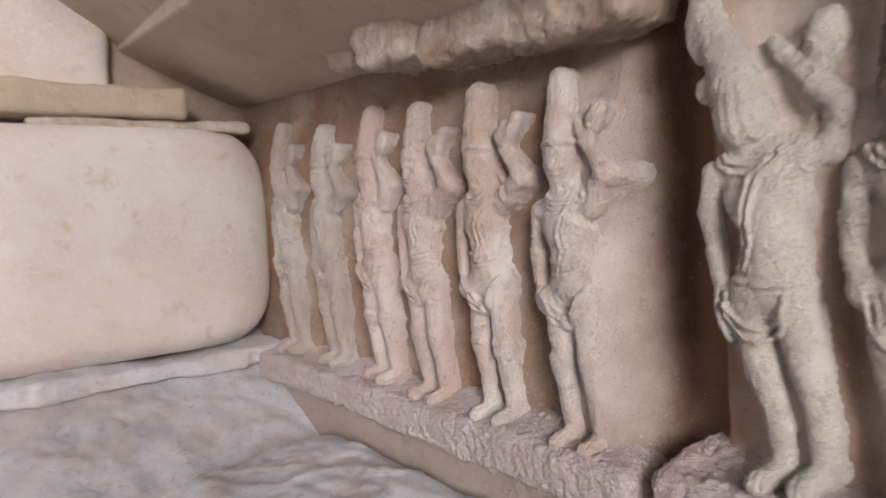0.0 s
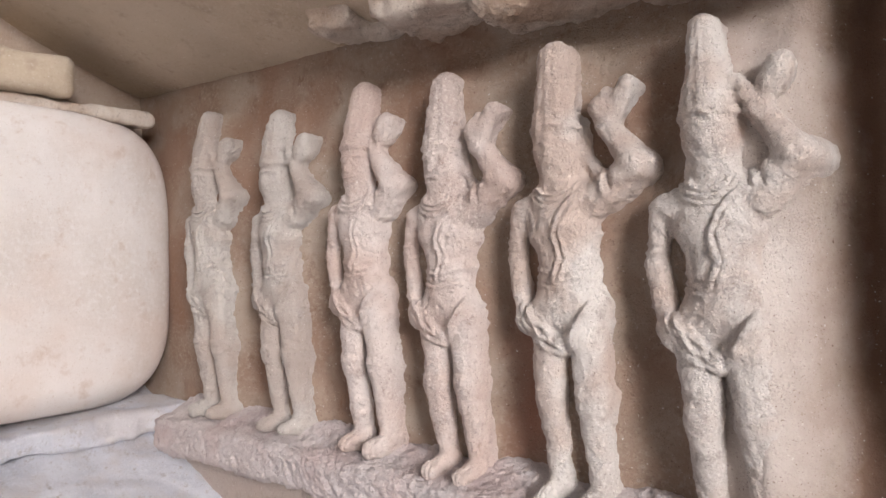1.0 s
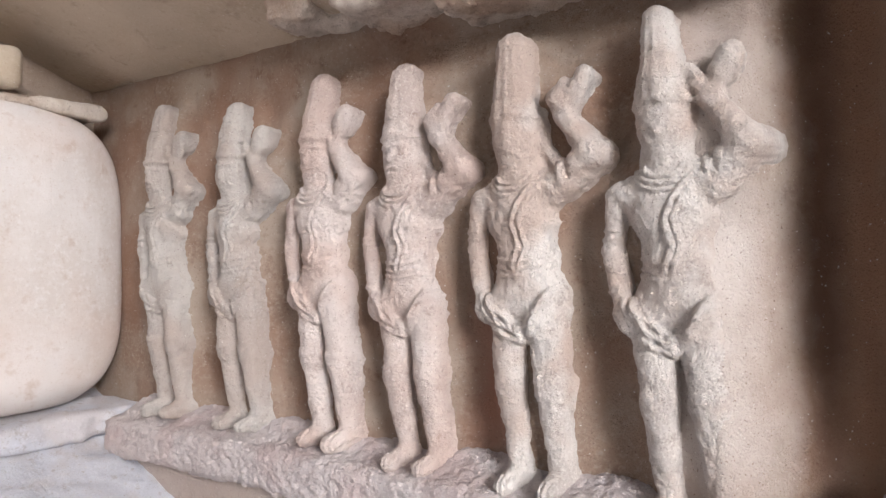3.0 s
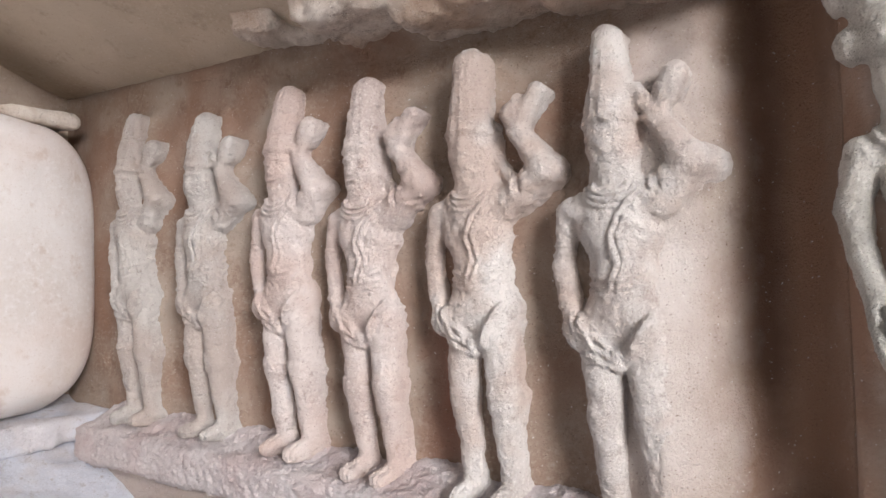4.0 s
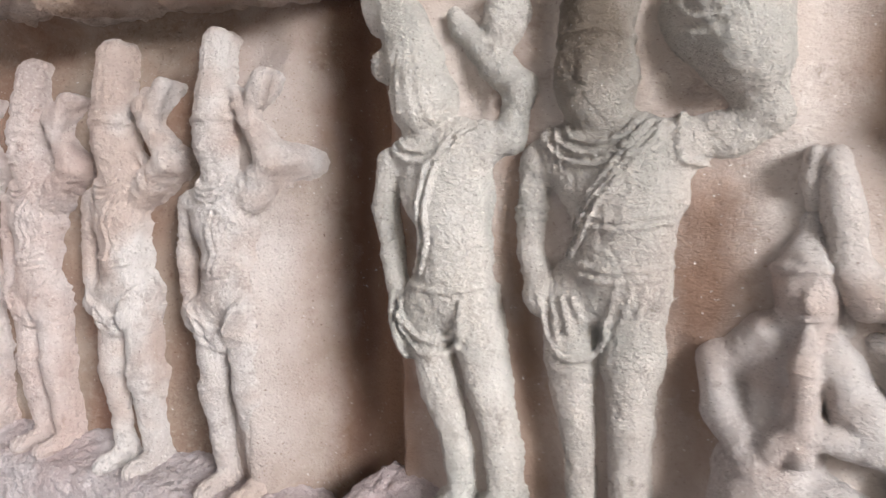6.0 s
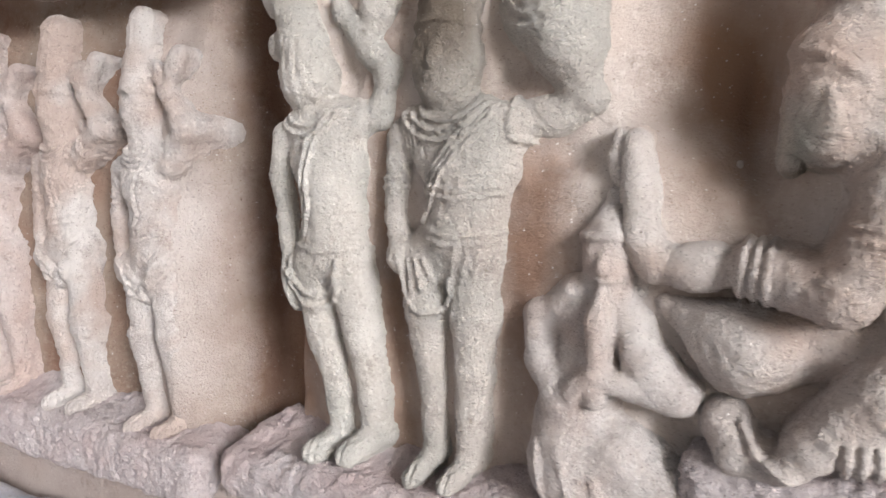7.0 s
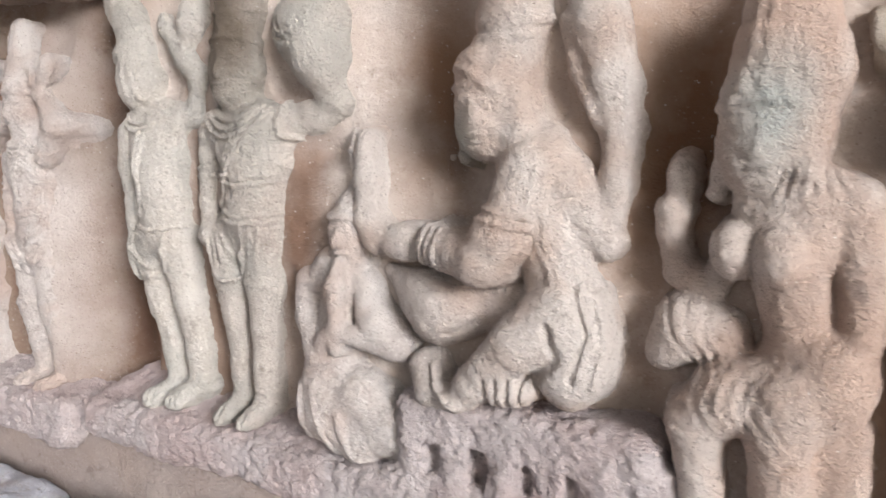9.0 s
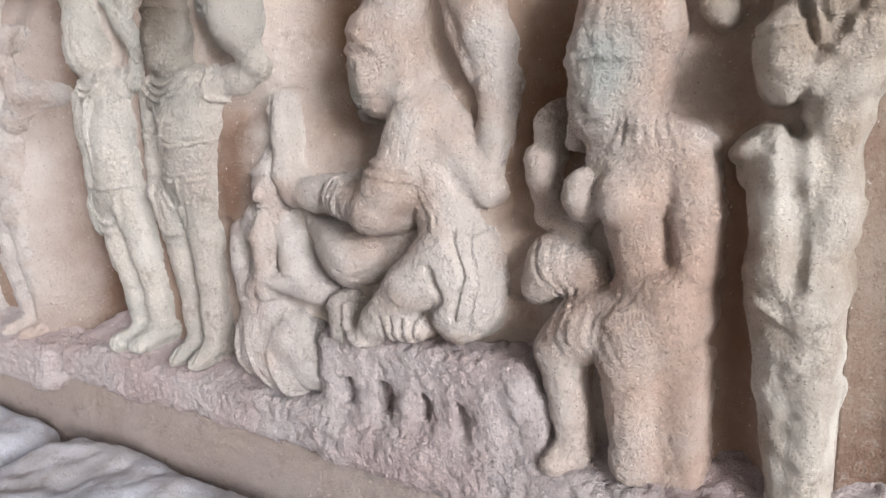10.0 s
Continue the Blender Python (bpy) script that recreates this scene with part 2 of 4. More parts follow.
            ok = (cross[:, u] > 0) & (cross[:, v] > 0) & (cross[:, u] < f.shape[u] - 1) & (cross[:, v] < f.shape[v] - 1)
            cross = cross[ok]
            eu, ev = np.eye(3, dtype=int)[u], np.eye(3, dtype=int)[v]
            q = np.stack([ids[tuple((cross - eu - ev).T)], ids[tuple((cross - ev).T)], ids[tuple(cross.T)], ids[tuple((cross - eu).T)]], 1)
            flip = ~ins[tuple(cross.T)]
            q[flip] = q[flip][:, ::-1]
            faces.append(q)
        faces = np.concatenate(faces)
        faces = faces[(faces >= 0).all(1)]
        nrm = np.zeros_like(verts)
        fn = np.cross(verts[faces[:, 2]] - verts[faces[:, 0]], verts[faces[:, 3]] - verts[faces[:, 1]])
        for i in range(4):
            np.add.at(nrm, faces[:, i], fn)
        nrm /= np.linalg.norm(nrm, axis=1)[:, None] + 1e-12
        for freq, amp in rough:
            verts = verts + nrm * (amp * vnoise(verts + seed, freq, 2))[:, None]
        return verts, faces


def mesh_object(name, verts, faces, mat, parent=None, smooth=True):
    me = bpy.data.meshes.new(name)
    me.from_pydata(np.asarray(verts).tolist(), [], np.asarray(faces).tolist())
    me.polygons.foreach_set("use_smooth", [smooth] * len(me.polygons))
    me.materials.append(mat)
    me.update()
    ob = new(name, me)
    ob.parent = parent
    return ob


def sheet(name, mat, us, vs, place, back, label="", kind="structure", category=""):
    """A thick slab whose face is place(u, v) on a grid, closed at the back by the offset back."""
    u, v = np.meshgrid(us, vs, indexing="ij")
    p = place(u.ravel(), v.ravel())
    nu, nv = len(us), len(vs)
    idx = np.arange(nu * nv).reshape(nu, nv)
    q = np.stack([idx[:-1, :-1], idx[1:, :-1], idx[1:, 1:], idx[:-1, 1:]], -1).reshape(-1, 4)
    rim = np.concatenate([idx[:, 0], idx[-1, 1:], idx[-2::-1, -1], idx[0, -2:0:-1]])
    b = p[rim] + np.array(back)
    n, m = len(p), len(rim)
    side = np.stack([rim, np.arange(n, n + m), n + (np.arange(m) + 1) % m, np.roll(rim, -1)], 1)
    me_faces = q.tolist() + side.tolist() + [list(range(n + m - 1, n - 1, -1))]
    me = bpy.data.meshes.new(name)
    me.from_pydata(np.concatenate([p, b]).tolist(), [], me_faces)
    me.polygons.foreach_set("use_smooth", [True] * len(q) + [False] * (m + 1))
    me.materials.append(mat)
    me.update()
    return tagged(new(name, me), label, category, "", kind)


def bell(x, c, w):
    return np.exp(-((x - c) / w) ** 2)


def step(x, a, b):
    t = np.clip((x - a) / (b - a), 0, 1)
    return t * t * (3 - 2 * t)


# ---- the rock setting ----
def ground_place(u, v):
    p = np.stack([u, v, np.zeros_like(u)], 1)
    p[:, 2] = -0.85 + 0.02 * vnoise(p, 1.3, 3) * (np.hypot(u, v) < 6)
    return p


far = np.concatenate([-np.geomspace(400, 3, 14), np.linspace(-2.5, 2.5, 40), np.geomspace(3, 400, 14)])
sheet("ground", M_GROUND, far, far, ground_place, (0, 0, -0.5), "trodden brown earth and rock in front of the carvings")


def rock_block(name, mat, low, high, radius, rough, label, cell=0.012, seed=0.0, kind="structure"):
    low, high = np.array(low), np.array(high)
    clay = Clay(low - 0.04, high + 0.04, cell).block(low, high, radius)
    v, f = clay.skin(rough, seed)
    return tagged(mesh_object(name, v, f, mat), label, "", "", kind)


def wall_place(u, v):
    """u runs from the niche corner outwards, v upwards."""
    out = np.maximum(u - 0.45, 0)
    turn = np.clip(u / 0.45, 0, 1) * math.pi / 2
    y = np.where(u < 0.45, -0.005 - 0.40 * (1 - np.cos(turn)), -0.405 - out)
    x = -1.96 + 0.11 * np.sin(turn) + 0.03 * np.minimum(out, 0.6) - 0.05 * out ** 2
    y -= 0.17 * np.abs((v - 0.52) / 0.475) ** 5 * (1 - np.clip(u / 0.6, 0, 1))
    rim = np.minimum(v - 0.045, 1.0 - v)
    x -= 0.06 * (1 - np.clip(rim / 0.09, 0, 1)) ** 2
    p = np.stack([x, y, v], 1)
    p[:, 0] += 0.010 * vnoise(p, 2.5, 2) + 0.003 * vnoise(p, 14, 3)
    return p


us = np.concatenate([np.linspace(0, 0.45, 40), np.arange(0.465, 3.2, 0.015)])
sheet("wall_left", M_WALL, us[::-1], np.arange(0.045, 1.0005, 0.0119), wall_place, (-0.5, 0.0, 0), "smooth pale plastered wall block with rounded corner")
rock_block("wall_left_core", M_BAND, (-2.6, -0.62, -0.1), (-2.12, 0.03, 1.6), 0.02, ((5, 0.01),), "brown rock behind the plastered wall", 0.02)
rock_block("lintel", M_SOFFIT, (-2.6, -1.2, 1.03), (-1.86, -0.36, 1.16), 0.025, ((6, 0.012), (25, 0.005)), "worn brown stone course over the pale wall")
rock_block("pier", M_WALL, (-2.9, -1.9, 1.0), (-2.05, -0.60, 2.6), 0.05, ((3, 0.02), (14, 0.006)), "pale rock pier beyond the plastered wall", 0.03)
rock_block("pier_back", M_SOFFIT, (-3.6, -1.6, 0.9), (-2.75, 0.1, 2.4), 0.05, ((3, 0.03), (14, 0.01)), "brown rock behind the pale pier", 0.03)
rock_block("lintel_ledge", M_BOSS, (-2.6, -0.95, 0.985), (-1.90, -0.08, 1.03), 0.015, ((9, 0.012), (35, 0.006)), "thin broken stone ledge over the pale wall")
rock_block("ledge_left", M_STEP, (-2.6, -2.2, -0.06), (-1.80, 0.0, 0.035), 0.03, ((4, 0.03), (14, 0.015), (40, 0.005)), "worn stone ledge under the pale wall", 0.01)


# unseen column of rock, added only to shade the pale plastered wall
def shade_pillar_place():
    c = Clay((1.4, -3.5, -0.95), (2.6, -2.3, 2.7), 0.03)
    c.block((1.85, -3.1, -0.92), (2.25, -2.7, 2.6), 0.05).block((1.77, -3.18, -0.92), (2.33, -2.62, -0.6), 0.04)
    return c.skin(((4, 0.015), (15, 0.006)), 1.0)


tagged(mesh_object("shade_pillar", *shade_pillar_place(), M_BAND), "unseen square brown rock column added to shade the plastered wall", "", "", "structure")


def slope_place(u, v):
    p = np.stack([u, v, np.zeros_like(u)], 1)
    p[:, 2] = -0.05 - 0.42 * (u + 1.85) + 0.03 * vnoise(p, 4, 3) + 0.012 * vnoise(p, 15, 3)
    return p


sheet("rock_slope", M_STEP, np.arange(-2.3, -1.25, 0.014), np.arange(-2.2, 0.0, 0.014), slope_place, (0, 0, -0.5),
      "rough lime-whitened rock slope below the pale wall")
rock_block("rock_sill", M_SILL, (-1.75, -0.105, -0.30), (2.3, 0.05, -0.06), 0.01, ((4, 0.008), (30, 0.003)), "smooth brown recessed stone band", 0.01)


def soffit_place(u, v):
    """u along the wall, v from the wall outwards 0..1."""
    y = -0.56 * v
    z = 1.035 - 0.045 * np.clip(u, -2.5, 0.3) + 0.22 * v * np.abs(v) ** 0.3
    p = np.stack([u, y, z], 1)
    p[:, 2] += 0.006 * vnoise(p, 4, 3) + 0.002 * vnoise(p, 30, 2)
    return p


sheet("cornice", M_SOFFIT, np.arange(-2.9, 0.34, 0.02)[::-1], np.linspace(-0.06, 1, 36), soffit_place, (0, 0, 0.35),
      "smooth brown overhanging rock cornice")


def roof_place(u, v):
    y = -0.50 - 0.8 * v
    z = 1.33 + 0.5 * v
    p = np.stack([u, y, z], 1)
    p[:, 2] += 0.01 * vnoise(p, 3, 3)
    return p


sheet("ceiling", M_SOFFIT, np.arange(-2.6, 0.36, 0.04)[::-1], np.linspace(0, 1, 30), roof_place, (0, 0, 0.4), "brown rock overhang above the cornice")



# unseen slab, added to keep the upper sky off the court wall
def high_roof_place(u, v):
    p = np.stack([u, 0.10 - 1.5 * v, 1.72 + 0.12 * v], 1)
    p[:, 2] += 0.015 * vnoise(p, 3, 3)
    return p


sheet("added_ceiling_court", M_SOFFIT, np.arange(0.30, 2.72, 0.05)[::-1], np.linspace(0, 1, 30), high_roof_place, (0, 0, 0.4),
      "unseen brown rock slab added high above the court scene to block upper sky")

# rough uncut bosses under the cornice
bosses = Clay((-1.25, -0.36, 0.93), (0.34, 0.06, 1.40), 0.006)
bosses.block((-0.98, -0.18, 1.07), (-0.82, 0.02, 1.38), 0.03).block((-0.70, -0.24, 1.02), (-0.44, 0.02, 1.38), 0.03)
bosses.block((-0.46, -0.19, 0.985), (-0.10, 0.02, 1.36), 0.035).block((-0.14, -0.17, 0.965), (0.24, 0.02, 1.36), 0.03)
bosses.block((-0.86, -0.10, 1.06), (-0.64, 0.02, 1.38), 0.02)
v, f = bosses.skin(((9, 0.020), (28, 0.010), (80, 0.004)), 3.0)
tagged(mesh_object("rock_boss", v, f, M_BOSS), "rough uncut rock bosses under the cornice", "rock", "", "structure")


def plinth(name, low, high, label, seed):
    low, high = np.array(low), np.array(high)
    clay = Clay(low - 0.03, high + (0.03, 0.03, 0.09), 0.0042).block(low, high, 0.035)
    y, z = low[1] + 0.115, high[2]
    clay.rod((low[0] + 0.06, y, z - 0.022), (high[0] - 0.07, y, z - 0.034), 0.050, 0.045, 0.04)
    clay.rod((low[0] + 0.08, y + 0.045, z + 0.020), (high[0] - 0.09, y + 0.045, z), 0.035, 0.030, 0.05)
    v, f = clay.skin(((6, 0.014), (22, 0.006), (80, 0.0055), (125, 0.0035)), seed)
    return tagged(mesh_object(name, v, f, M_PLINTH), label, "plinth", "rough plinths under the figures")


plinth("plinth", (-1.80, -0.165, -0.10), (0.19, 0.03, 0.02), "rough chiselled pinkish stone plinth under the six standing figures", 0.0)
plinth("plinth", (0.235, -0.15, -0.060), (2.25, 0.03, 0.045), "rough chiselled pinkish stone plinth under the court scene", 4.0)
rock_block("boulder_step", M_STEP, (-1.15, -0.72, -0.62), (0.20, -0.12, -0.195), 0.07, ((3, 0.03), (12, 0.016), (40, 0.006)),
           "lime-whitened rough rock step below the carvings", 0.012, 2.0)
rock_block("boulder_step", M_STEP, (0.27, -0.72, -0.62), (2.25, -0.13, -0.172), 0.07, ((3, 0.03), (12, 0.016), (40, 0.006)),
           "lime-whitened rough rock step below the carvings", 0.012, 5.0)


# ---- statues ----
CX0, CZ0, CSTEP = -2.4, -0.9, 0.006
CARVED = np.zeros((850, 442), bool)


def carve(clay):
    """Note the outline of a figure on the rock face."""
    i, k = np.nonzero((clay.f < 0).any(axis=1))
    i = np.round((i * clay.cell + clay.low[0] - CX0) / CSTEP).astype(int)
    k = np.round((k * clay.cell + clay.low[2] - CZ0) / CSTEP).astype(int)
    CARVED[np.clip(i, 0, 849), np.clip(k, 0, 441)] = True


def finish(clay, name, mat, label, seed, group="", rough=((14, 0.0045), (38, 0.0028), (70, 0.0022), (125, 0.0022)), slope=0.12, above=0.68, upper=-0.08):
    carve(clay)
    clay.draft(slope, above, upper)
    v, f = clay.skin(rough, seed)
    return tagged(mesh_object(name, v, f, mat), label, "statue", group)


def head(c, x, y, z, s=1.0, lean=0.0, top=0.27, tip=0.034, face=1.0):
    """A worn head with a tall tapering crown; (x, y, z) is the chin, top the height over it."""
    la = math.sin(radians(lean))
    H = lambda u, h: x + u * s + la * h * s
    Z = lambda h: z + h * s
    c.ball((H(0, 0.062), y, Z(0.060)), (0.050 * s, 0.048 * s, 0.070 * s), lean)
    c.rod((H(0, 0.115), y + 0.004, Z(0.115)), (H(0, top - tip), y + 0.014, Z(top - tip)), 0.051 * s, tip * s, 0.016)
    for sd in (-1, 1):
        c.chain([(H(sd * 0.042, 0.075), y + 0.018, Z(0.080)), (H(sd * 0.044, 0.0), y + 0.018, Z(0.0))], (0.012 * s, 0.013 * s), 0.010)
    c.band([(H(-0.06, 0.103), Z(0.100)), (H(0, 0.103), Z(0.108)), (H(0.06, 0.103), Z(0.100))], 0.010 * s, 0.0048)
    for h in (0.14, 0.20):
        if h < top - 0.03:
            c.band([(H(-0.06, h), Z(h + 0.004)), (H(0.06, h), Z(h - 0.004))], 0.006 * s, -0.0022)
    for u in (-0.024, 0.0, 0.024):
        c.band([(H(u, 0.12), Z(0.12)), (H(u * 0.6, top), Z(top - 0.02))], 0.007 * s, 0.0018)
    if face:
        k = face
        c.rod((H(0, 0.08), y - 0.042 * s, Z(0.080)), (H(0, 0.048), y - 0.042 * s - 0.006 * k, Z(0.050)), 0.005 * s, 0.0085 * s, 0.010)
        c.band([(H(-0.035, 0.083), Z(0.079)), (H(-0.008, 0.083), Z(0.083))], 0.006 * s, 0.004 * k)
        c.band([(H(0.035, 0.083), Z(0.079)), (H(0.008, 0.083), Z(0.083))], 0.006 * s, 0.004 * k)
        for sd in (-1, 1):
            c.band([(H(sd * 0.028, 0.066), Z(0.067)), (H(sd * 0.014, 0.066), Z(0.065))], 0.006 * s, -0.003 * k)
        c.band([(H(-0.013, 0.03), Z(0.031)), (H(0.013, 0.03), Z(0.031))], 0.006 * s, 0.004 * k)
        c.band([(H(-0.012, 0.024), Z(0.0245)), (H(0.012, 0.024), Z(0.0245))], 0.004 * s, -0.003 * k)


def arc(x, z, rx, rz, n=9, a0=180, a1=360):
    return [(x + rx * math.cos(radians(a)), z + rz * math.sin(radians(a))) for a in np.linspace(a0, a1, n)]


def toes(c, x, y, z, w, n=4):
    for i in range(n - 1):
        u = x - w / 2 + w * (i + 1) / n
        c.band([(u, z + 0.015), (u - 0.002, z - 0.012)], 0.004, -0.004)


def standing(x, z0, s, seed, ex=0.158, ez=0.648, lean=0.0, tip=0.034, top=0.275, mass=False, fork=False, mat=None, sway=0.0, face=0.7):
    """One of the row of slim standing figures with one arm raised."""
    Y = -0.080
    c = Clay((x - 0.20, -0.185, z0 - 0.03), (x + 0.25, 0.05, z0 + 0.97 * s + 0.02), 0.0032)
    X = lambda v: x + v * s
    Z = lambda v: z0 + v * s
    P = lambda a, b, d: (X(a), d, Z(b))
    B = lambda a, b: (X(a), Z(b))
    # legs and feet
    for hip, knee, ank in ((-0.034, -0.030 + sway, -0.020), (0.046, 0.060 + sway, 0.070)):
        c.chain([P(hip, 0.36, Y), P(knee, 0.20, Y - 0.005), P(ank, 0.035, Y + 0.01)], (0.043 * s, 0.034 * s, 0.024 * s))
        c.chain([P(ank, 0.02, Y), P(ank - 0.008, 0.008, Y - 0.050)], (0.023 * s, 0.019 * s))
        toes(c, X(ank - 0.008), Y, Z(0.01), 0.04)
        c.rod(P(knee, 0.16, -0.03), P(hip, 0.34, -0.03), 0.012, 0.026, 0.02)
        c.band([B(knee - 0.02, 0.215), B(knee + 0.02, 0.215)], 0.014, 0.004)
    # trunk
    c.ball(P(0.008, 0.385, Y), (0.077 * s, 0.048, 0.062 * s))
    c.ball(P(0.008, 0.46, Y), (0.062 * s, 0.050, 0.085 * s), 0, 0.02)
    c.ball(P(0.002, 0.545, Y - 0.002), (0.080 * s, 0.052, 0.072 * s), 0, 0.02)
    c.chain([P(-0.080, 0.578, Y), P(-0.02, 0.600, Y), P(0.03, 0.600, Y), P(0.080, 0.592, Y)], (0.030 * s, 0.036 * s, 0.036 * s, 0.034 * s), 0.02)
    c.block(P(-0.04, 0.37, -0.06), P(0.04, 0.60, 0.03), 0.02, 0.04)
    c.rod(P(0, 0.60, Y - 0.004), P(0, 0.65, Y - 0.008), 0.040 * s, None, 0.02)
    # hanging arm, hand on the hip cloth
    c.chain([P(-0.094, 0.578, Y), P(-0.110, 0.48, Y), P(-0.092, 0.385, Y - 0.010)], (0.027 * s, 0.023 * s, 0.017 * s), 0.007)
    c.ball(P(-0.080, 0.352, Y - 0.018), (0.024 * s, 0.022, 0.034 * s), -25, 0.01)
    c.rod(P(-0.085, 0.40, -0.03), P(-0.085, 0.57, -0.03), 0.022, 0.024, 0.02)
    for h in (0.50, 0.515, 0.40):
        c.band([B(-0.135, h), B(-0.092, h)], 0.005, 0.003)
    # raised arm
    A = Y - 0.018
    c.chain([P(0.078, 0.590, Y - 0.004), P(ex, ez, A), P(ex - 0.055, ez + 0.078, A)], (0.034 * s, 0.028 * s, 0.020 * s), 0.010)
    if fork:
        c.chain([P(ex - 0.055, ez + 0.078, A), P(ex - 0.066, ez + 0.112, A), P(ex - 0.052, ez + 0.14, A)], (0.022 * s, 0.023 * s, 0.013 * s), 0.008)
        c.chain([P(ex - 0.045, ez + 0.10, A), P(ex - 0.015, ez + 0.15, A)], (0.021 * s, 0.018 * s), 0.008)
    else:
        c.ball(P(ex - 0.030, ez + 0.132, A), (0.026 * s, 0.020, 0.045 * s), 25, 0.012)
        c.chain([P(ex - 0.050, ez + 0.085, A), P(ex - 0.075, ez + 0.110, A), P(ex - 0.090, ez + 0.138, A)], (0.019 * s, 0.015 * s, 0.010 * s), 0.008)
    c.rod(P(ex - 0.02, ez + 0.03, -0.05), P(ex - 0.045, ez + 0.12, -0.05), 0.018, 0.014, 0.02)
    c.rod(P(0.07, 0.58, -0.05), P(ex - 0.02, ez - 0.005, -0.05), 0.026, 0.018, 0.02)
    c.band([B(ex - 0.06, ez - 0.045), B(ex - 0.075, ez + 0.015)], 0.008, 0.006)
    c.band([B(ex - 0.045, ez - 0.045), B(ex - 0.060, ez + 0.02)], 0.005, -0.004)
    # head
    head(c, X(0.0), Y - 0.012, Z(0.635), s, lean, top, tip, face)
    # lock falling from the ear to the shoulder
    c.chain([P(0.050, 0.745, Y + 0.01), P(0.054, 0.68, Y + 0.008), P(0.078, 0.645, Y + 0.008)], (0.015 * s, 0.014 * s, 0.016 * s), 0.012)
    c.rod(P(0, 0.64, -0.045), P(0.0, 0.60 + top, -0.03), 0.034, 0.02, 0.03)
    c.rod(P(0, 0.64, 0.0), P(0.0, 0.59 + top, 0.0), 0.022, 0.012, 0.03)
    # necklaces, hanging cord, belt and hip cloth
    for i in range(3):
        c.band(arc(X(0.0), Z(0.622), (0.034 + 0.012 * i) * s, (0.018 + 0.012 * i) * s), 0.0055, 0.006 - 0.001 * i)
    for o, t in ((0.0, 0.008), (0.014, 0.006)):
        c.band([B(0.050 + o, 0.605), B(0.018 + o, 0.565), B(0.004 + o, 0.525), B(0.016 + o, 0.48), B(0.002 + o, 0.44)], 0.007, t)
    for h in (0.425, 0.438, 0.455):
        c.band([B(-0.06, h + 0.006), B(0.0, h - 0.006), B(0.055, h + 0.004)], 0.005, 0.003)
    # hip cloth: looped folds gathered under the hand
    for i, (dz, t) in enumerate(((0.0, 0.009), (0.020, 0.010), (0.042, 0.007))):
        c.band([B(-0.068, 0.385 - dz * 0.6), B(-0.04, 0.352 - dz), B(0.005, 0.318 - dz * 0.6), B(0.035, 0.335 - dz * 0.5), B(0.070, 0.39 - dz * 0.4)], 0.009, t)
    for i in range(3):
        c.band([B(-0.085 + 0.020 * i, 0.386 - 0.006 * i), B(-0.070 + 0.026 * i, 0.345), B(-0.052 + 0.024 * i, 0.312 - 0.008 * i)], 0.0065, 0.006 - 0.001 * i)
    c.band([B(0.005, 0.32), B(0.008, 0.29)], 0.012, 0.008)
    if mass:
        c.rod(P(0.04, 0.30, -0.03), P(0.05, 0.42, -0.03), 0.03, 0.03, 0.03)
    return finish(c, "standing_statue", mat or M_FIG, "pale carved stone standing figure with tall crown and raised arm", seed, "row of standing statues")


standing(-1.555, 0.045, 1.02, 1.0, 0.130, 0.650, 0.0, 0.032, 0.285, mat=M_FIG_GREY)
standing(-1.205, 0.045, 0.99, 2.0, 0.145, 0.640, 0.0, 0.033, 0.265, mat=M_FIG_GREY)
standing(-0.872, 0.042, 1.00, 3.0, 0.120, 0.640, 2.0, 0.032, 0.272, False, False, M_FIG_ROSE)
standing(-0.600, 0.025, 0.985, 4.0, 0.160, 0.652, 0.0, 0.034, 0.280, False, True, M_FIG_ROSE, face=1.1)
standing(-0.304, 0.025, 0.985, 5.0, 0.165, 0.652, -2.0, 0.040, 0.285, False, True, face=0.4)
standing(-0.006, 0.020, 0.97, 6.0, 0.134, 0.655, -3.0, 0.028, 0.290, True, face=0.4)


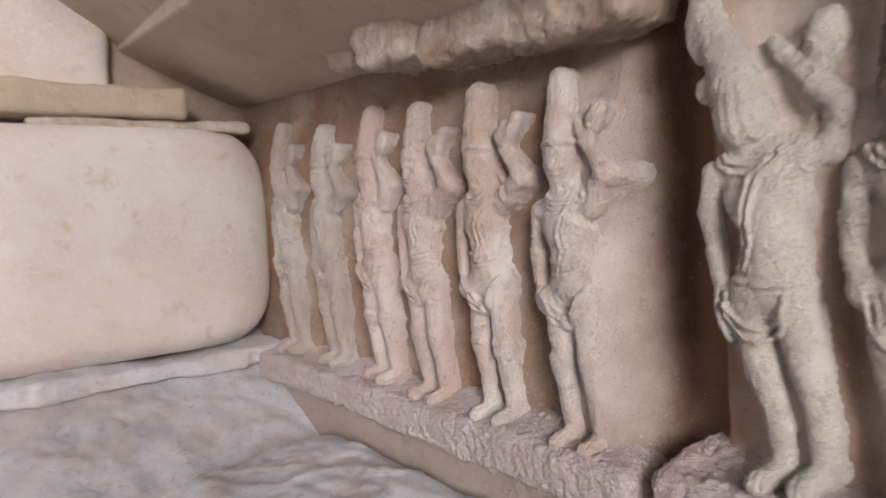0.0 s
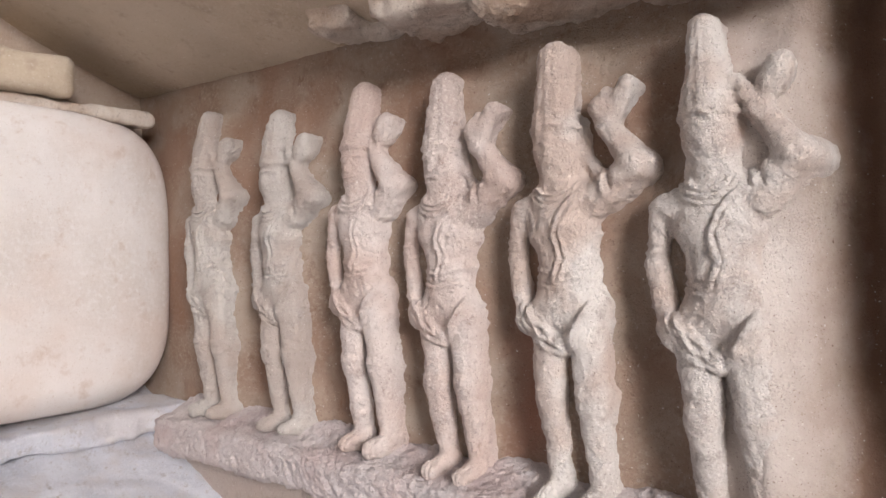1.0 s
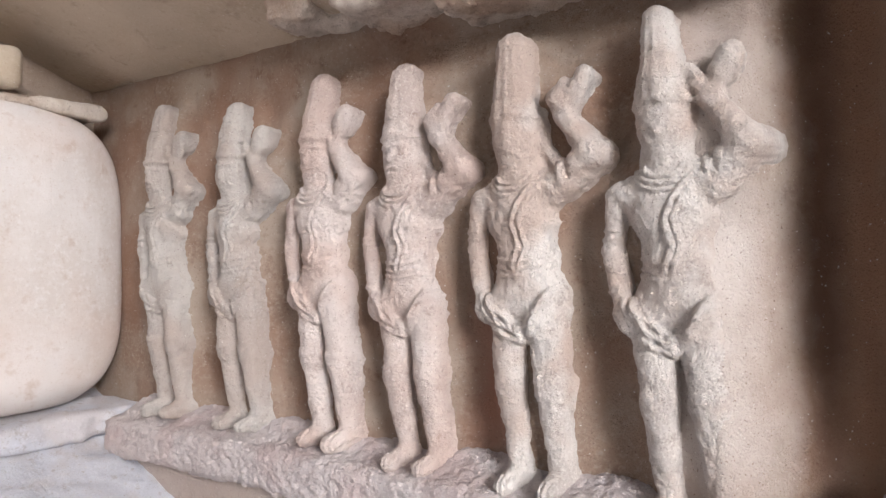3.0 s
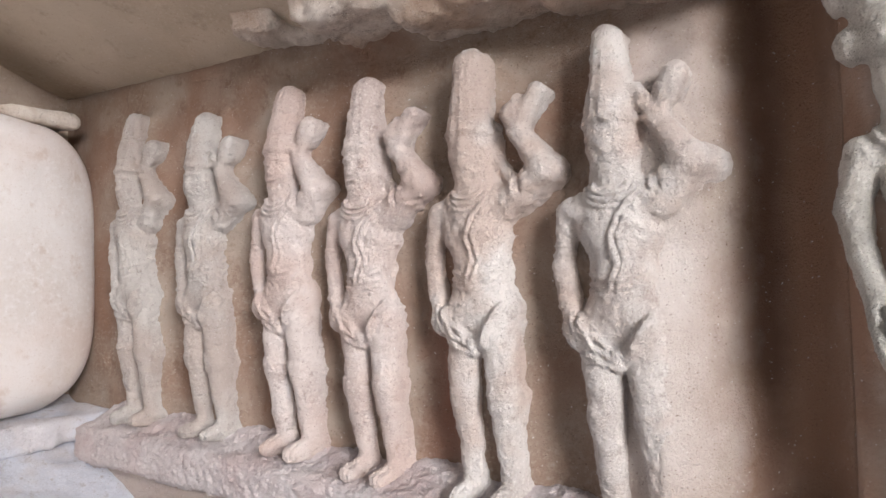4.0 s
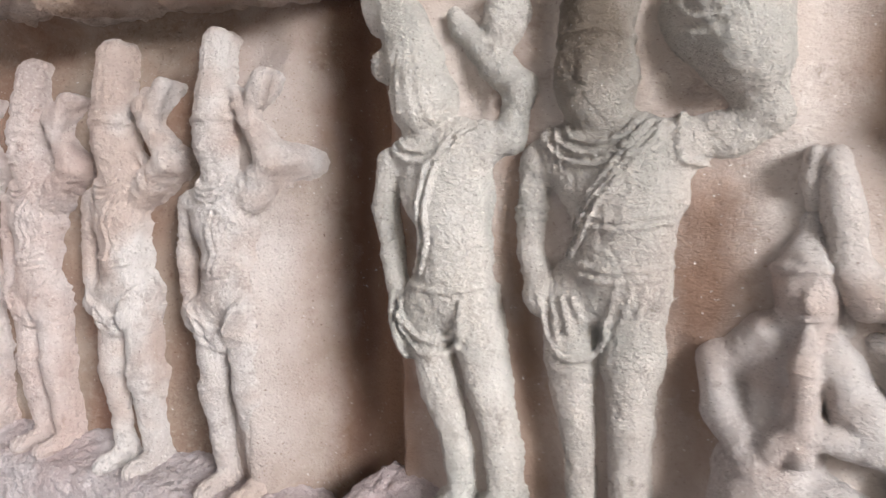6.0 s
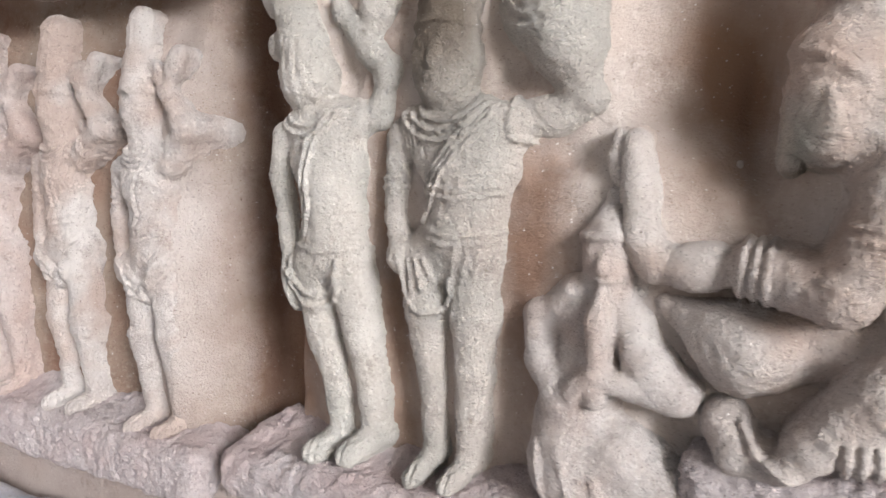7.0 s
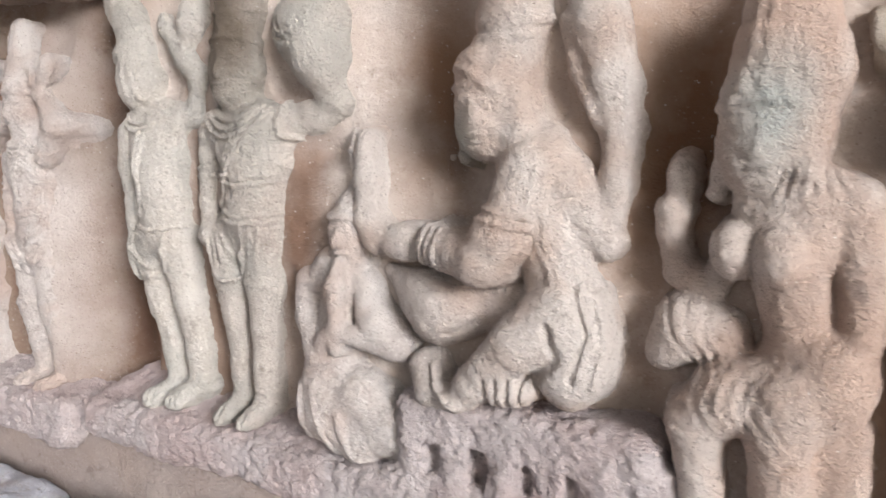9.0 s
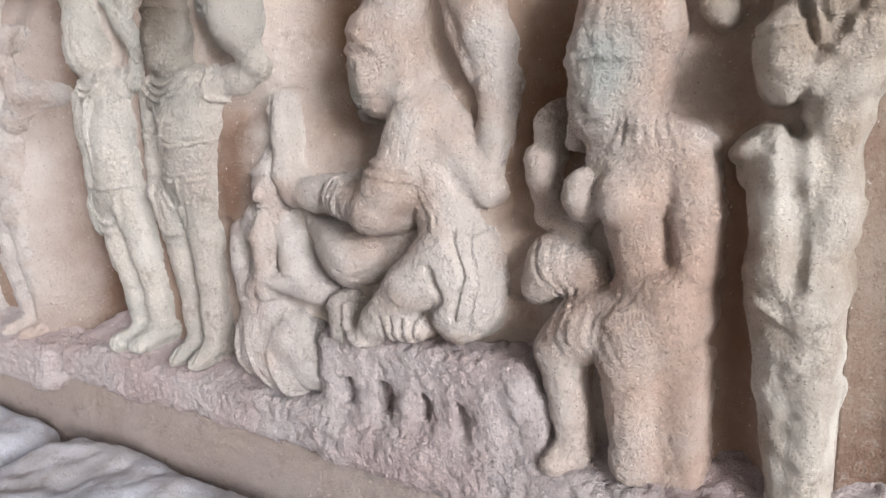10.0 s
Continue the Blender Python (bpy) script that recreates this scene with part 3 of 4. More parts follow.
def attendant():
    """Standing figure with a worn head that tilts away, one hand raised."""
    Y = -0.075
    c = Clay((0.27, -0.19, 0.02), (0.72, 0.05, 1.12), 0.0032)
    for pts, r in ((((0.445, 0.40), (0.470, 0.27), (0.498, 0.17), (0.503, 0.10)), (0.042, 0.033, 0.023, 0.019)),
                   (((0.530, 0.40), (0.552, 0.28), (0.576, 0.18), (0.578, 0.11)), (0.042, 0.034, 0.026, 0.022))):
        c.chain([(a, Y, b) for a, b in pts], r)
        a, b = pts[-1]
        c.chain([(a, Y, b - 0.01), (a - 0.03, Y - 0.045, b - 0.035)], (0.024, 0.022))
        toes(c, a - 0.03, Y, b - 0.03, 0.05)
        c.rod((pts[0][0], -0.03, 0.4), (pts[2][0], -0.03, pts[2][1]), 0.028, 0.020, 0.02)
        c.rod((pts[2][0], -0.03, pts[2][1]), (a, -0.03, b - 0.03), 0.020, 0.018, 0.02)
    c.ball((0.490, Y, 0.425), (0.076, 0.050, 0.062))
    c.rod((0.503, Y, 0.46), (0.500, Y, 0.55), 0.056, 0.064, 0.02)
    c.ball((0.488, Y - 0.004, 0.595), (0.084, 0.052, 0.078), 0, 0.02)
    c.chain([(0.392, Y, 0.635), (0.44, Y, 0.655), (0.50, Y, 0.662), (0.560, Y, 0.662)], (0.028, 0.034, 0.036, 0.034), 0.02)
    c.block((0.45, -0.06, 0.42), (0.55, 0.03, 0.66), 0.02, 0.03)
    c.chain([(0.384, Y, 0.640), (0.368, Y, 0.56), (0.376, Y, 0.49), (0.396, Y - 0.01, 0.43)], (0.026, 0.022, 0.019, 0.018), 0.007)
    c.ball((0.402, Y - 0.015, 0.370), (0.017, 0.020, 0.056), -12, 0.008)
    c.band([(0.398, 0.41), (0.415, 0.325)], 0.005, -0.006)
    c.chain([(0.556, Y, 0.660), (0.595, Y + 0.005, 0.668), (0.612, Y, 0.735), (0.572, Y, 0.78)], (0.034, 0.030, 0.028, 0.030), 0.012)
    c.ball((0.588, Y, 0.850), (0.036, 0.028, 0.058), 10, 0.014)
    c.chain([(0.550, Y, 0.805), (0.515, Y, 0.838), (0.500, Y, 0.868)], (0.028, 0.020, 0.012), 0.010)
    c.rod((0.60, 0.01, 0.70), (0.585, 0.01, 0.85), 0.03, 0.03, 0.03)
    # worn, leaning head and crown
    c.ball((0.452, Y - 0.018, 0.740), (0.056, 0.050, 0.066), -6, 0.012)
    c.chain([(0.440, Y - 0.004, 0.79), (0.408, Y, 0.86), (0.372, Y, 0.93), (0.362, Y, 1.02)], (0.050, 0.042, 0.032, 0.028), 0.012)
    c.ball((0.408, Y - 0.01, 0.800), (0.030, 0.036, 0.034), 0, 0.008)
    c.ball((0.375, Y, 0.80), (0.026, 0.03, 0.03), 0, 0.01)
    c.ball((0.355, Y, 0.905), (0.024, 0.03, 0.055), 0, 0.012)
    c.rod((0.455, Y, 0.66), (0.45, Y, 0.70), 0.036, 0.036, 0.015)
    c.rod((0.42, -0.03, 0.70), (0.37, -0.03, 1.0), 0.04, 0.02, 0.03)
    for u in (-0.034, -0.016, 0.004, 0.022):
        c.band([(0.438 + u * 0.6, 0.815), (0.445 + u, 0.77), (0.452 + u * 1.2, 0.70)], 0.0065, 0.002)
    for i in range(2):
        c.band(arc(0.462, 0.672, 0.045 + 0.02 * i, 0.022 + 0.016 * i), 0.006, 0.006)
    for o in (0.0, 0.016):
        c.band([(0.525 + o, 0.675), (0.475 + o, 0.63), (0.458 + o, 0.57), (0.460 + o, 0.51), (0.44 + o, 0.46)], 0.007, 0.008)
    c.band([(0.425, 0.44), (0.50, 0.432), (0.57, 0.44)], 0.006, 0.004)
    for dz in (0.0, 0.022):
        c.band(arc(0.470, 0.415 - dz, 0.060, 0.065), 0.008, 0.008)
    c.low[0] -= 0.013
    return finish(c, "attendant_statue", M_FIG_GREEN, "weathered grey-green stone standing figure with worn head", 7.0, "", ((14, 0.005), (48, 0.0025), (125, 0.0022)))


def guard():
    """Broader standing figure with a sash, right hand at the hip, the other lifting a rounded bundle."""
    Y = -0.078
    c = Clay((0.56, -0.19, 0.02), (1.06, 0.05, 1.12), 0.0032)
    for pts, r in ((((0.695, 0.43), (0.690, 0.34), (0.698, 0.23), (0.703, 0.11)), (0.045, 0.038, 0.026, 0.021)),
                   (((0.785, 0.43), (0.776, 0.34), (0.772, 0.24), (0.768, 0.11)), (0.048, 0.040, 0.029, 0.024))):
        c.chain([(a, Y, b) for a, b in pts], r)
        a, b = pts[-1]
        c.chain([(a, Y, b - 0.015), (a - 0.024, Y - 0.042, b - 0.048)], (0.023, 0.017))
        toes(c, a - 0.03, Y, b - 0.04, 0.05)
        c.rod((pts[0][0], -0.03, 0.42), (a, -0.03, b - 0.03), 0.028, 0.020, 0.02)
    c.ball((0.752, Y, 0.45), (0.086, 0.054, 0.062))
    c.rod((0.770, Y, 0.48), (0.775, Y, 0.57), 0.066, 0.072, 0.02)
    c.ball((0.762, Y - 0.006, 0.60), (0.094, 0.056, 0.078), 0, 0.02)
    c.chain([(0.650, Y, 0.625), (0.69, Y, 0.645), (0.78, Y, 0.650), (0.838, Y, 0.640)], (0.032, 0.036, 0.038, 0.036), 0.02)
    c.block((0.70, -0.06, 0.45), (0.83, 0.03, 0.65), 0.02, 0.03)
    c.chain([(0.640, Y, 0.628), (0.628, Y, 0.55), (0.628, Y - 0.004, 0.49), (0.640, Y - 0.012, 0.455)], (0.028, 0.024, 0.021, 0.020), 0.007)
    c.ball((0.650, Y - 0.022, 0.43), (0.026, 0.024, 0.030), 0, 0.010)
    c.rod((0.64, -0.02, 0.46), (0.64, -0.02, 0.62), 0.016, 0.018, 0.02)
    for h in (0.545, 0.56, 0.465):
        c.band([(0.60, h), (0.66, h)], 0.005, 0.003)
    for i in range(4):
        c.band([(0.656 + 0.016 * i, 0.430), (0.660 + 0.019 * i, 0.35 + 0.016 * i)], 0.007, 0.0045)
    # raised bundle, lifted arm
    c.chain([(0.838, Y + 0.01, 0.640), (0.90, Y + 0.022, 0.655), (0.955, Y + 0.014, 0.680)], (0.036, 0.034, 0.026), 0.02)
    c.chain([(0.945, Y + 0.01, 0.690), (0.925, Y, 0.755), (0.900, Y, 0.80)], (0.030, 0.056, 0.066), 0.02)
    c.ball((0.897, Y, 0.812), (0.084, 0.048, 0.072), 0, 0.02)
    for w in (0.03, 0.05):
        c.band(arc(0.885, 0.825, w, w * 0.9, 11, 60, 290), 0.008, -0.005)
    c.rod((0.93, 0.0, 0.70), (0.90, 0.0, 0.82), 0.035, 0.045, 0.03)
    c.band([(0.845, 0.70), (0.85, 0.62), (0.90, 0.60), (0.97, 0.635)], 0.009, 0.006)
    # head
    c.ball((0.730, Y - 0.016, 0.742), (0.062, 0.052, 0.072), 0, 0.016)
    c.ball((0.730, Y - 0.028, 0.700), (0.036, 0.036, 0.030), 0, 0.02)
    c.chain([(0.728, Y - 0.004, 0.80), (0.738, Y, 0.88), (0.745, Y, 1.05)], (0.055, 0.052, 0.060), 0.012)
    c.rod((0.74, Y + 0.012, 0.645), (0.735, Y + 0.012, 0.69), 0.034, 0.034, 0.010)
    c.rod((0.735, -0.02, 0.76), (0.745, -0.03, 1.05), 0.040, 0.045, 0.03)
    for sd in (-1, 1):
        c.rod((0.732 + sd * 0.054, Y + 0.012, 0.765), (0.732 + sd * 0.058, Y + 0.012, 0.690), 0.013, 0.014, 0.006)
        c.band([(0.730 + sd * 0.036, 0.772), (0.730 + sd * 0.010, 0.776)], 0.006, 0.003)
        c.band([(0.730 + sd * 0.032, 0.757), (0.730 + sd * 0.014, 0.756)], 0.007, -0.002)
    c.rod((0.730, Y - 0.062, 0.765), (0.730, Y - 0.066, 0.733), 0.005, 0.009, 0.012)
    c.band([(0.716, 0.715), (0.744, 0.715)], 0.006, 0.002)
    c.band([(0.67, 0.792), (0.73, 0.800), (0.79, 0.792)], 0.010, 0.005)
    for h in (0.845, 0.90):
        c.band([(0.67, h + 0.004), (0.74, h - 0.004), (0.81, h + 0.004)], 0.007, 0.003)
    for i in range(3):
        c.band(arc(0.742, 0.672, 0.048 + 0.018 * i, 0.026 + 0.016 * i), 0.006, 0.007)
    for o in (0.0, 0.014, 0.028):
        c.band([(0.835 - o, 0.665), (0.79 - o, 0.61), (0.745 - o, 0.565), (0.725 - o, 0.53), (0.70 - o, 0.49)], 0.006, 0.008)
    for i in range(3):
        c.band([(0.655 + 0.012 * i, 0.665), (0.668 + 0.010 * i, 0.61)], 0.005, 0.005)
    for h in (0.545, 0.532, 0.475, 0.46):
        c.band([(0.715, h + 0.004), (0.77, h - 0.006), (0.835, h + 0.002)], 0.005, 0.004)
    for i in range(4):
        c.band([(0.770 + 0.02 * i, 0.448), (0.748 + 0.024 * i, 0.385 + 0.012 * i)], 0.006, 0.004)
    c.band(arc(0.705, 0.40, 0.045, 0.06), 0.007, 0.007)
    c.low[0] -= 0.013
    return finish(c, "guard_statue", M_GUARD, "weathered grey-green stone standing figure with sash and belt", 8.0, "", ((14, 0.005), (48, 0.0025), (125, 0.0022)))


def kneeling():
    """Small kneeling worshipper with palms joined."""
    Y = -0.085
    c = Clay((0.81, -0.2, 0.0), (1.18, 0.05, 0.62), 0.0032)
    c.chain([(0.93, Y + 0.01, 0.20), (0.93, Y, 0.13), (1.00, Y, 0.085)], (0.058, 0.062, 0.055), 0.02)
    c.chain([(1.00, Y, 0.16), (1.06, Y + 0.005, 0.11), (1.09, Y + 0.01, 0.06)], (0.055, 0.05, 0.03), 0.02)
    c.rod((0.945, Y + 0.015, 0.18), (0.962, Y + 0.01, 0.36), 0.055, 0.050, 0.02)
    c.chain([(0.885, Y, 0.355), (0.94, Y, 0.385), (0.985, Y, 0.385), (1.01, Y, 0.36)], (0.026, 0.034, 0.034, 0.026), 0.02)
    c.rod((0.96, 0.0, 0.05), (0.97, 0.0, 0.38), 0.07, 0.05, 0.03)
    c.chain([(0.880, Y, 0.355), (0.885, Y - 0.01, 0.29), (0.925, Y - 0.035, 0.235), (0.972, Y - 0.050, 0.285)], (0.028, 0.024, 0.022, 0.018), 0.008)
    c.chain([(1.010, Y - 0.01, 0.365), (1.040, Y - 0.02, 0.30), (1.085, Y - 0.015, 0.262), (1.00, Y - 0.045, 0.275)], (0.028, 0.030, 0.028, 0.018), 0.008)
    c.chain([(0.978, Y - 0.045, 0.25), (0.980, Y - 0.055, 0.36), (0.984, Y - 0.05, 0.40)], (0.018, 0.018, 0.010), 0.008)
    c.ball((0.985, Y - 0.01, 0.445), (0.040, 0.044, 0.052), 0, 0.012)
    c.chain([(0.985, Y, 0.475), (0.990, Y + 0.008, 0.53)], (0.042, 0.018), 0.012)
    c.rod((0.985, Y - 0.050, 0.455), (0.985, Y - 0.058, 0.435), 0.005, 0.009, 0.008)
    c.band([(0.945, 0.478), (1.025, 0.478)], 0.008, 0.006)
    c.band([(0.970, 0.418), (1.0, 0.418)], 0.005, 0.005)
    for sd in (-1, 1):
        c.rod((0.985 + sd * 0.042, Y + 0.01, 0.46), (0.985 + sd * 0.045, Y + 0.01, 0.40), 0.010, 0.012, 0.01)
    c.block((0.95, -0.06, 0.38), (1.02, 0.03, 0.50), 0.02, 0.03)
    c.ball((0.90, 0.0, 0.47), (0.08, 0.05, 0.10), 25, 0.04)
    for i in range(3):
        c.band([(0.89 + 0.045 * i, 0.17 - 0.02 * i), (0.91 + 0.05 * i, 0.05)], 0.010, 0.006)
    return finish(c, "kneeling_statue", M_FIG, "pale stone kneeling figure with palms pressed together", 9.0, "", ((16, 0.006), (55, 0.003)))


def seated_lord():
    """Large seated figure with a tall crown, one arm forward, the other lifting a flame-shaped object."""
    Y = -0.085
    c = Clay((0.97, -0.23, 0.13), (1.62, 0.05, 1.12), 0.0034)
    # far leg folded flat, near shin, draped hip
    c.chain([(1.195, Y + 0.012, 0.335), (1.165, Y, 0.335), (1.135, Y, 0.352), (1.060, Y + 0.01, 0.385)], (0.056, 0.060, 0.046, 0.014), 0.012)
    c.rod((1.20, Y + 0.03, 0.335), (1.36, Y + 0.03, 0.345), 0.05, 0.05, 0.012)
    c.block((1.14, -0.10, 0.33), (1.30, 0.03, 0.395), 0.02, 0.015)
    c.chain([(1.385, Y - 0.035, 0.365), (1.32, Y - 0.055, 0.305), (1.25, Y - 0.055, 0.235)], (0.046, 0.040, 0.030), 0.012)
    c.ball((1.392, Y - 0.012, 0.305), (0.066, 0.062, 0.100), 0, 0.02)
    c.ball((1.37, Y - 0.03, 0.345), (0.05, 0.05, 0.045), 0, 0.015)
    c.band([(1.375, 0.34), (1.385, 0.29), (1.35, 0.255)], 0.009, -0.008)
    c.band([(1.405, 0.40), (1.425, 0.33), (1.405, 0.26)], 0.007, -0.007)
    c.band([(1.435, 0.39), (1.452, 0.32), (1.435, 0.25)], 0.006, 0.005)
    c.band([(1.195, 0.30), (1.25, 0.33)], 0.006, -0.005)
    c.chain([(1.25, Y - 0.05, 0.232), (1.225, Y - 0.055, 0.205)], (0.030, 0.024), 0.01)
    c.ball((1.300, Y - 0.045, 0.230), (0.045, 0.034, 0.030), 0, 0.010)
    for i in range(4):
        c.band([(1.278 + 0.017 * i, 0.25), (1.275 + 0.018 * i, 0.205)], 0.005, -0.007)
    c.chain([(1.145, Y - 0.02, 0.235), (1.165, Y - 0.035, 0.205), (1.215, Y - 0.04, 0.195)], (0.030, 0.028, 0.022), 0.01)
    c.band([(1.17, 0.25), (1.19, 0.215), (1.23, 0.195)], 0.008, 0.010)
    c.band([(1.20, 0.25), (1.21, 0.225)], 0.006, -0.006)
    # trunk
    c.chain([(1.378, Y, 0.37), (1.352, Y + 0.005, 0.45), (1.330, Y, 0.53)], (0.056, 0.052, 0.062), 0.02)
    c.chain([(1.310, Y - 0.01, 0.570), (1.340, Y, 0.572), (1.368, Y + 0.005, 0.548)], (0.042, 0.046, 0.038), 0.02)
    c.block((1.32, -0.06, 0.25), (1.40, 0.03, 0.58), 0.02, 0.03)
    # arm reaching forward
    c.chain([(1.328, Y - 0.03, 0.565), (1.300, Y - 0.075, 0.465), (1.270, Y - 0.075, 0.425), (1.17, Y - 0.04, 0.442)], (0.042, 0.038, 0.037, 0.028), 0.010)
    c.ball((1.105, Y - 0.025, 0.440), (0.050, 0.028, 0.030), 0, 0.012)
    for u in (1.160, 1.175, 1.190):
        c.band([(u, 0.40), (u + 0.004, 0.485)], 0.006, 0.006)
    for h in (0.0, 0.016):
        c.band([(1.27, 0.492 + h), (1.345, 0.478 + h)], 0.006, 0.005)
    # upright hand with a bud, flat slab beside it
    c.chain([(1.05, Y - 0.02, 0.445), (1.025, Y - 0.02, 0.475), (1.022, Y - 0.012, 0.54), (1.012, Y - 0.005, 0.612)], (0.028, 0.025, 0.022, 0.016), 0.010)
    c.chain([(0.990, Y, 0.555), (0.986, Y, 0.590), (0.993, Y, 0.618)], (0.010, 0.013, 0.011), 0.005)
    c.block((1.04, -0.03, 0.45), (1.15, 0.03, 0.60), 0.03, 0.03)
    c.block((1.08, -0.06, 0.40), (1.30, 0.03, 0.44), 0.02, 0.03)
    # other arm: short upper arm, forearm rising to the flame-shaped object
    c.chain([(1.375, Y, 0.550), (1.400, Y + 0.008, 0.490), (1.428, Y + 0.012, 0.455)], (0.036, 0.036, 0.030), 0.012)
    c.ball((1.372, Y - 0.026, 0.530), (0.030, 0.024, 0.028), 0, 0.008)
    c.chain([(1.428, Y + 0.01, 0.455), (1.440, Y + 0.01, 0.54), (1.443, Y + 0.01, 0.62)], (0.022, 0.022, 0.024), 0.010)
    c.chain([(1.440, Y + 0.01, 0.62), (1.428, Y + 0.01, 0.69), (1.412, Y + 0.01, 0.76), (1.398, Y + 0.01, 0.84)], (0.026, 0.036, 0.044, 0.036), 0.012)
    c.chain([(1.374, Y, 0.770), (1.390, Y - 0.004, 0.700), (1.418, Y - 0.004, 0.625)], (0.018, 0.015, 0.011), 0.006)
    c.rod((1.44, 0.0, 0.46), (1.43, 0.0, 0.80), 0.03, 0.035, 0.02)
    # head bowed to one side, tall crown
    head(c, 1.250, Y - 0.022, 0.580, 0.97, 2.0, 0.14, 0.05, 0.6)
    c.ball((1.240, Y - 0.022, 0.712), (0.034, 0.036, 0.030), 0, 0.02)
    c.chain([(1.275, Y - 0.005, 0.70), (1.288, Y, 0.78), (1.288, Y, 0.92), (1.285, Y, 1.06)], (0.052, 0.054, 0.052, 0.048), 0.02)
    for h in (0.76, 0.83, 0.89):
        c.band([(1.22, h + 0.004), (1.29, h - 0.006), (1.35, h + 0.004)], 0.007, -0.003)
    c.chain([(1.30, Y - 0.02, 0.655), (1.306, Y - 0.03, 0.615)], (0.026, 0.024), 0.008)
    c.band([(1.185, 0.712), (1.235, 0.706), (1.285, 0.668)], 0.009, 0.004)
    c.rod((1.32, Y, 0.59), (1.285, Y - 0.015, 0.63), 0.042, 0.038, 0.015)
    c.rod((1.285, -0.03, 0.64), (1.285, -0.03, 1.06), 0.035, 0.035, 0.03)
    for o in (0.0, 0.012):
        c.band([(1.352 + o, 0.56), (1.345 + o, 0.50), (1.350 + o, 0.45), (1.378 + o, 0.40)], 0.006, 0.004)
    return finish(c, "seated_lord_statue", M_LORD, "large pale stone seated figure with tall crown", 10.0, "", ((14, 0.0045), (48, 0.0022), (125, 0.0020)))


def throne():
    c = Clay((1.05, -0.18, 0.0), (1.60, 0.05, 0.24), 0.0042)
    c.block((1.095, -0.135, 0.095), (1.53, 0.03, 0.195), 0.03, 0.012)
    c.block((1.10, -0.118, 0.02), (1.55, 0.03, 0.15), 0.02, 0.012)
    c.block((1.06, -0.138, 0.0), (1.57, 0.03, 0.062), 0.03, 0.02)
    for u, r in ((1.125, 0.026), (1.205, 0.021), (1.290, 0.027), (1.372, 0.020), (1.45, 0.030)):
        c.rod((u, -0.112, 0.03), (u + 0.006, -0.112, 0.12), r, r * 0.85, 0.02)
    for u, w, low, deep in ((1.165, 0.013, 0.060, -0.098), (1.248, 0.017, 0.055, -0.092), (1.333, 0.009, 0.062, -0.104), (1.405, 0.012, 0.070, -0.108)):
        c.block((u - w, -0.2, low), (u + w, deep, 0.118), 0.007, 0.014, True)
    c.rod((1.535, -0.10, 0.04), (1.515, -0.085, 0.09), 0.022, 0.014, 0.015)
    return tagged(mesh_object("throne", *c.skin(((8, 0.009), (40, 0.004), (95, 0.005), (125, 0.003)), 11.0), M_PLINTH), "low rough pink stone throne with stub legs", "throne")


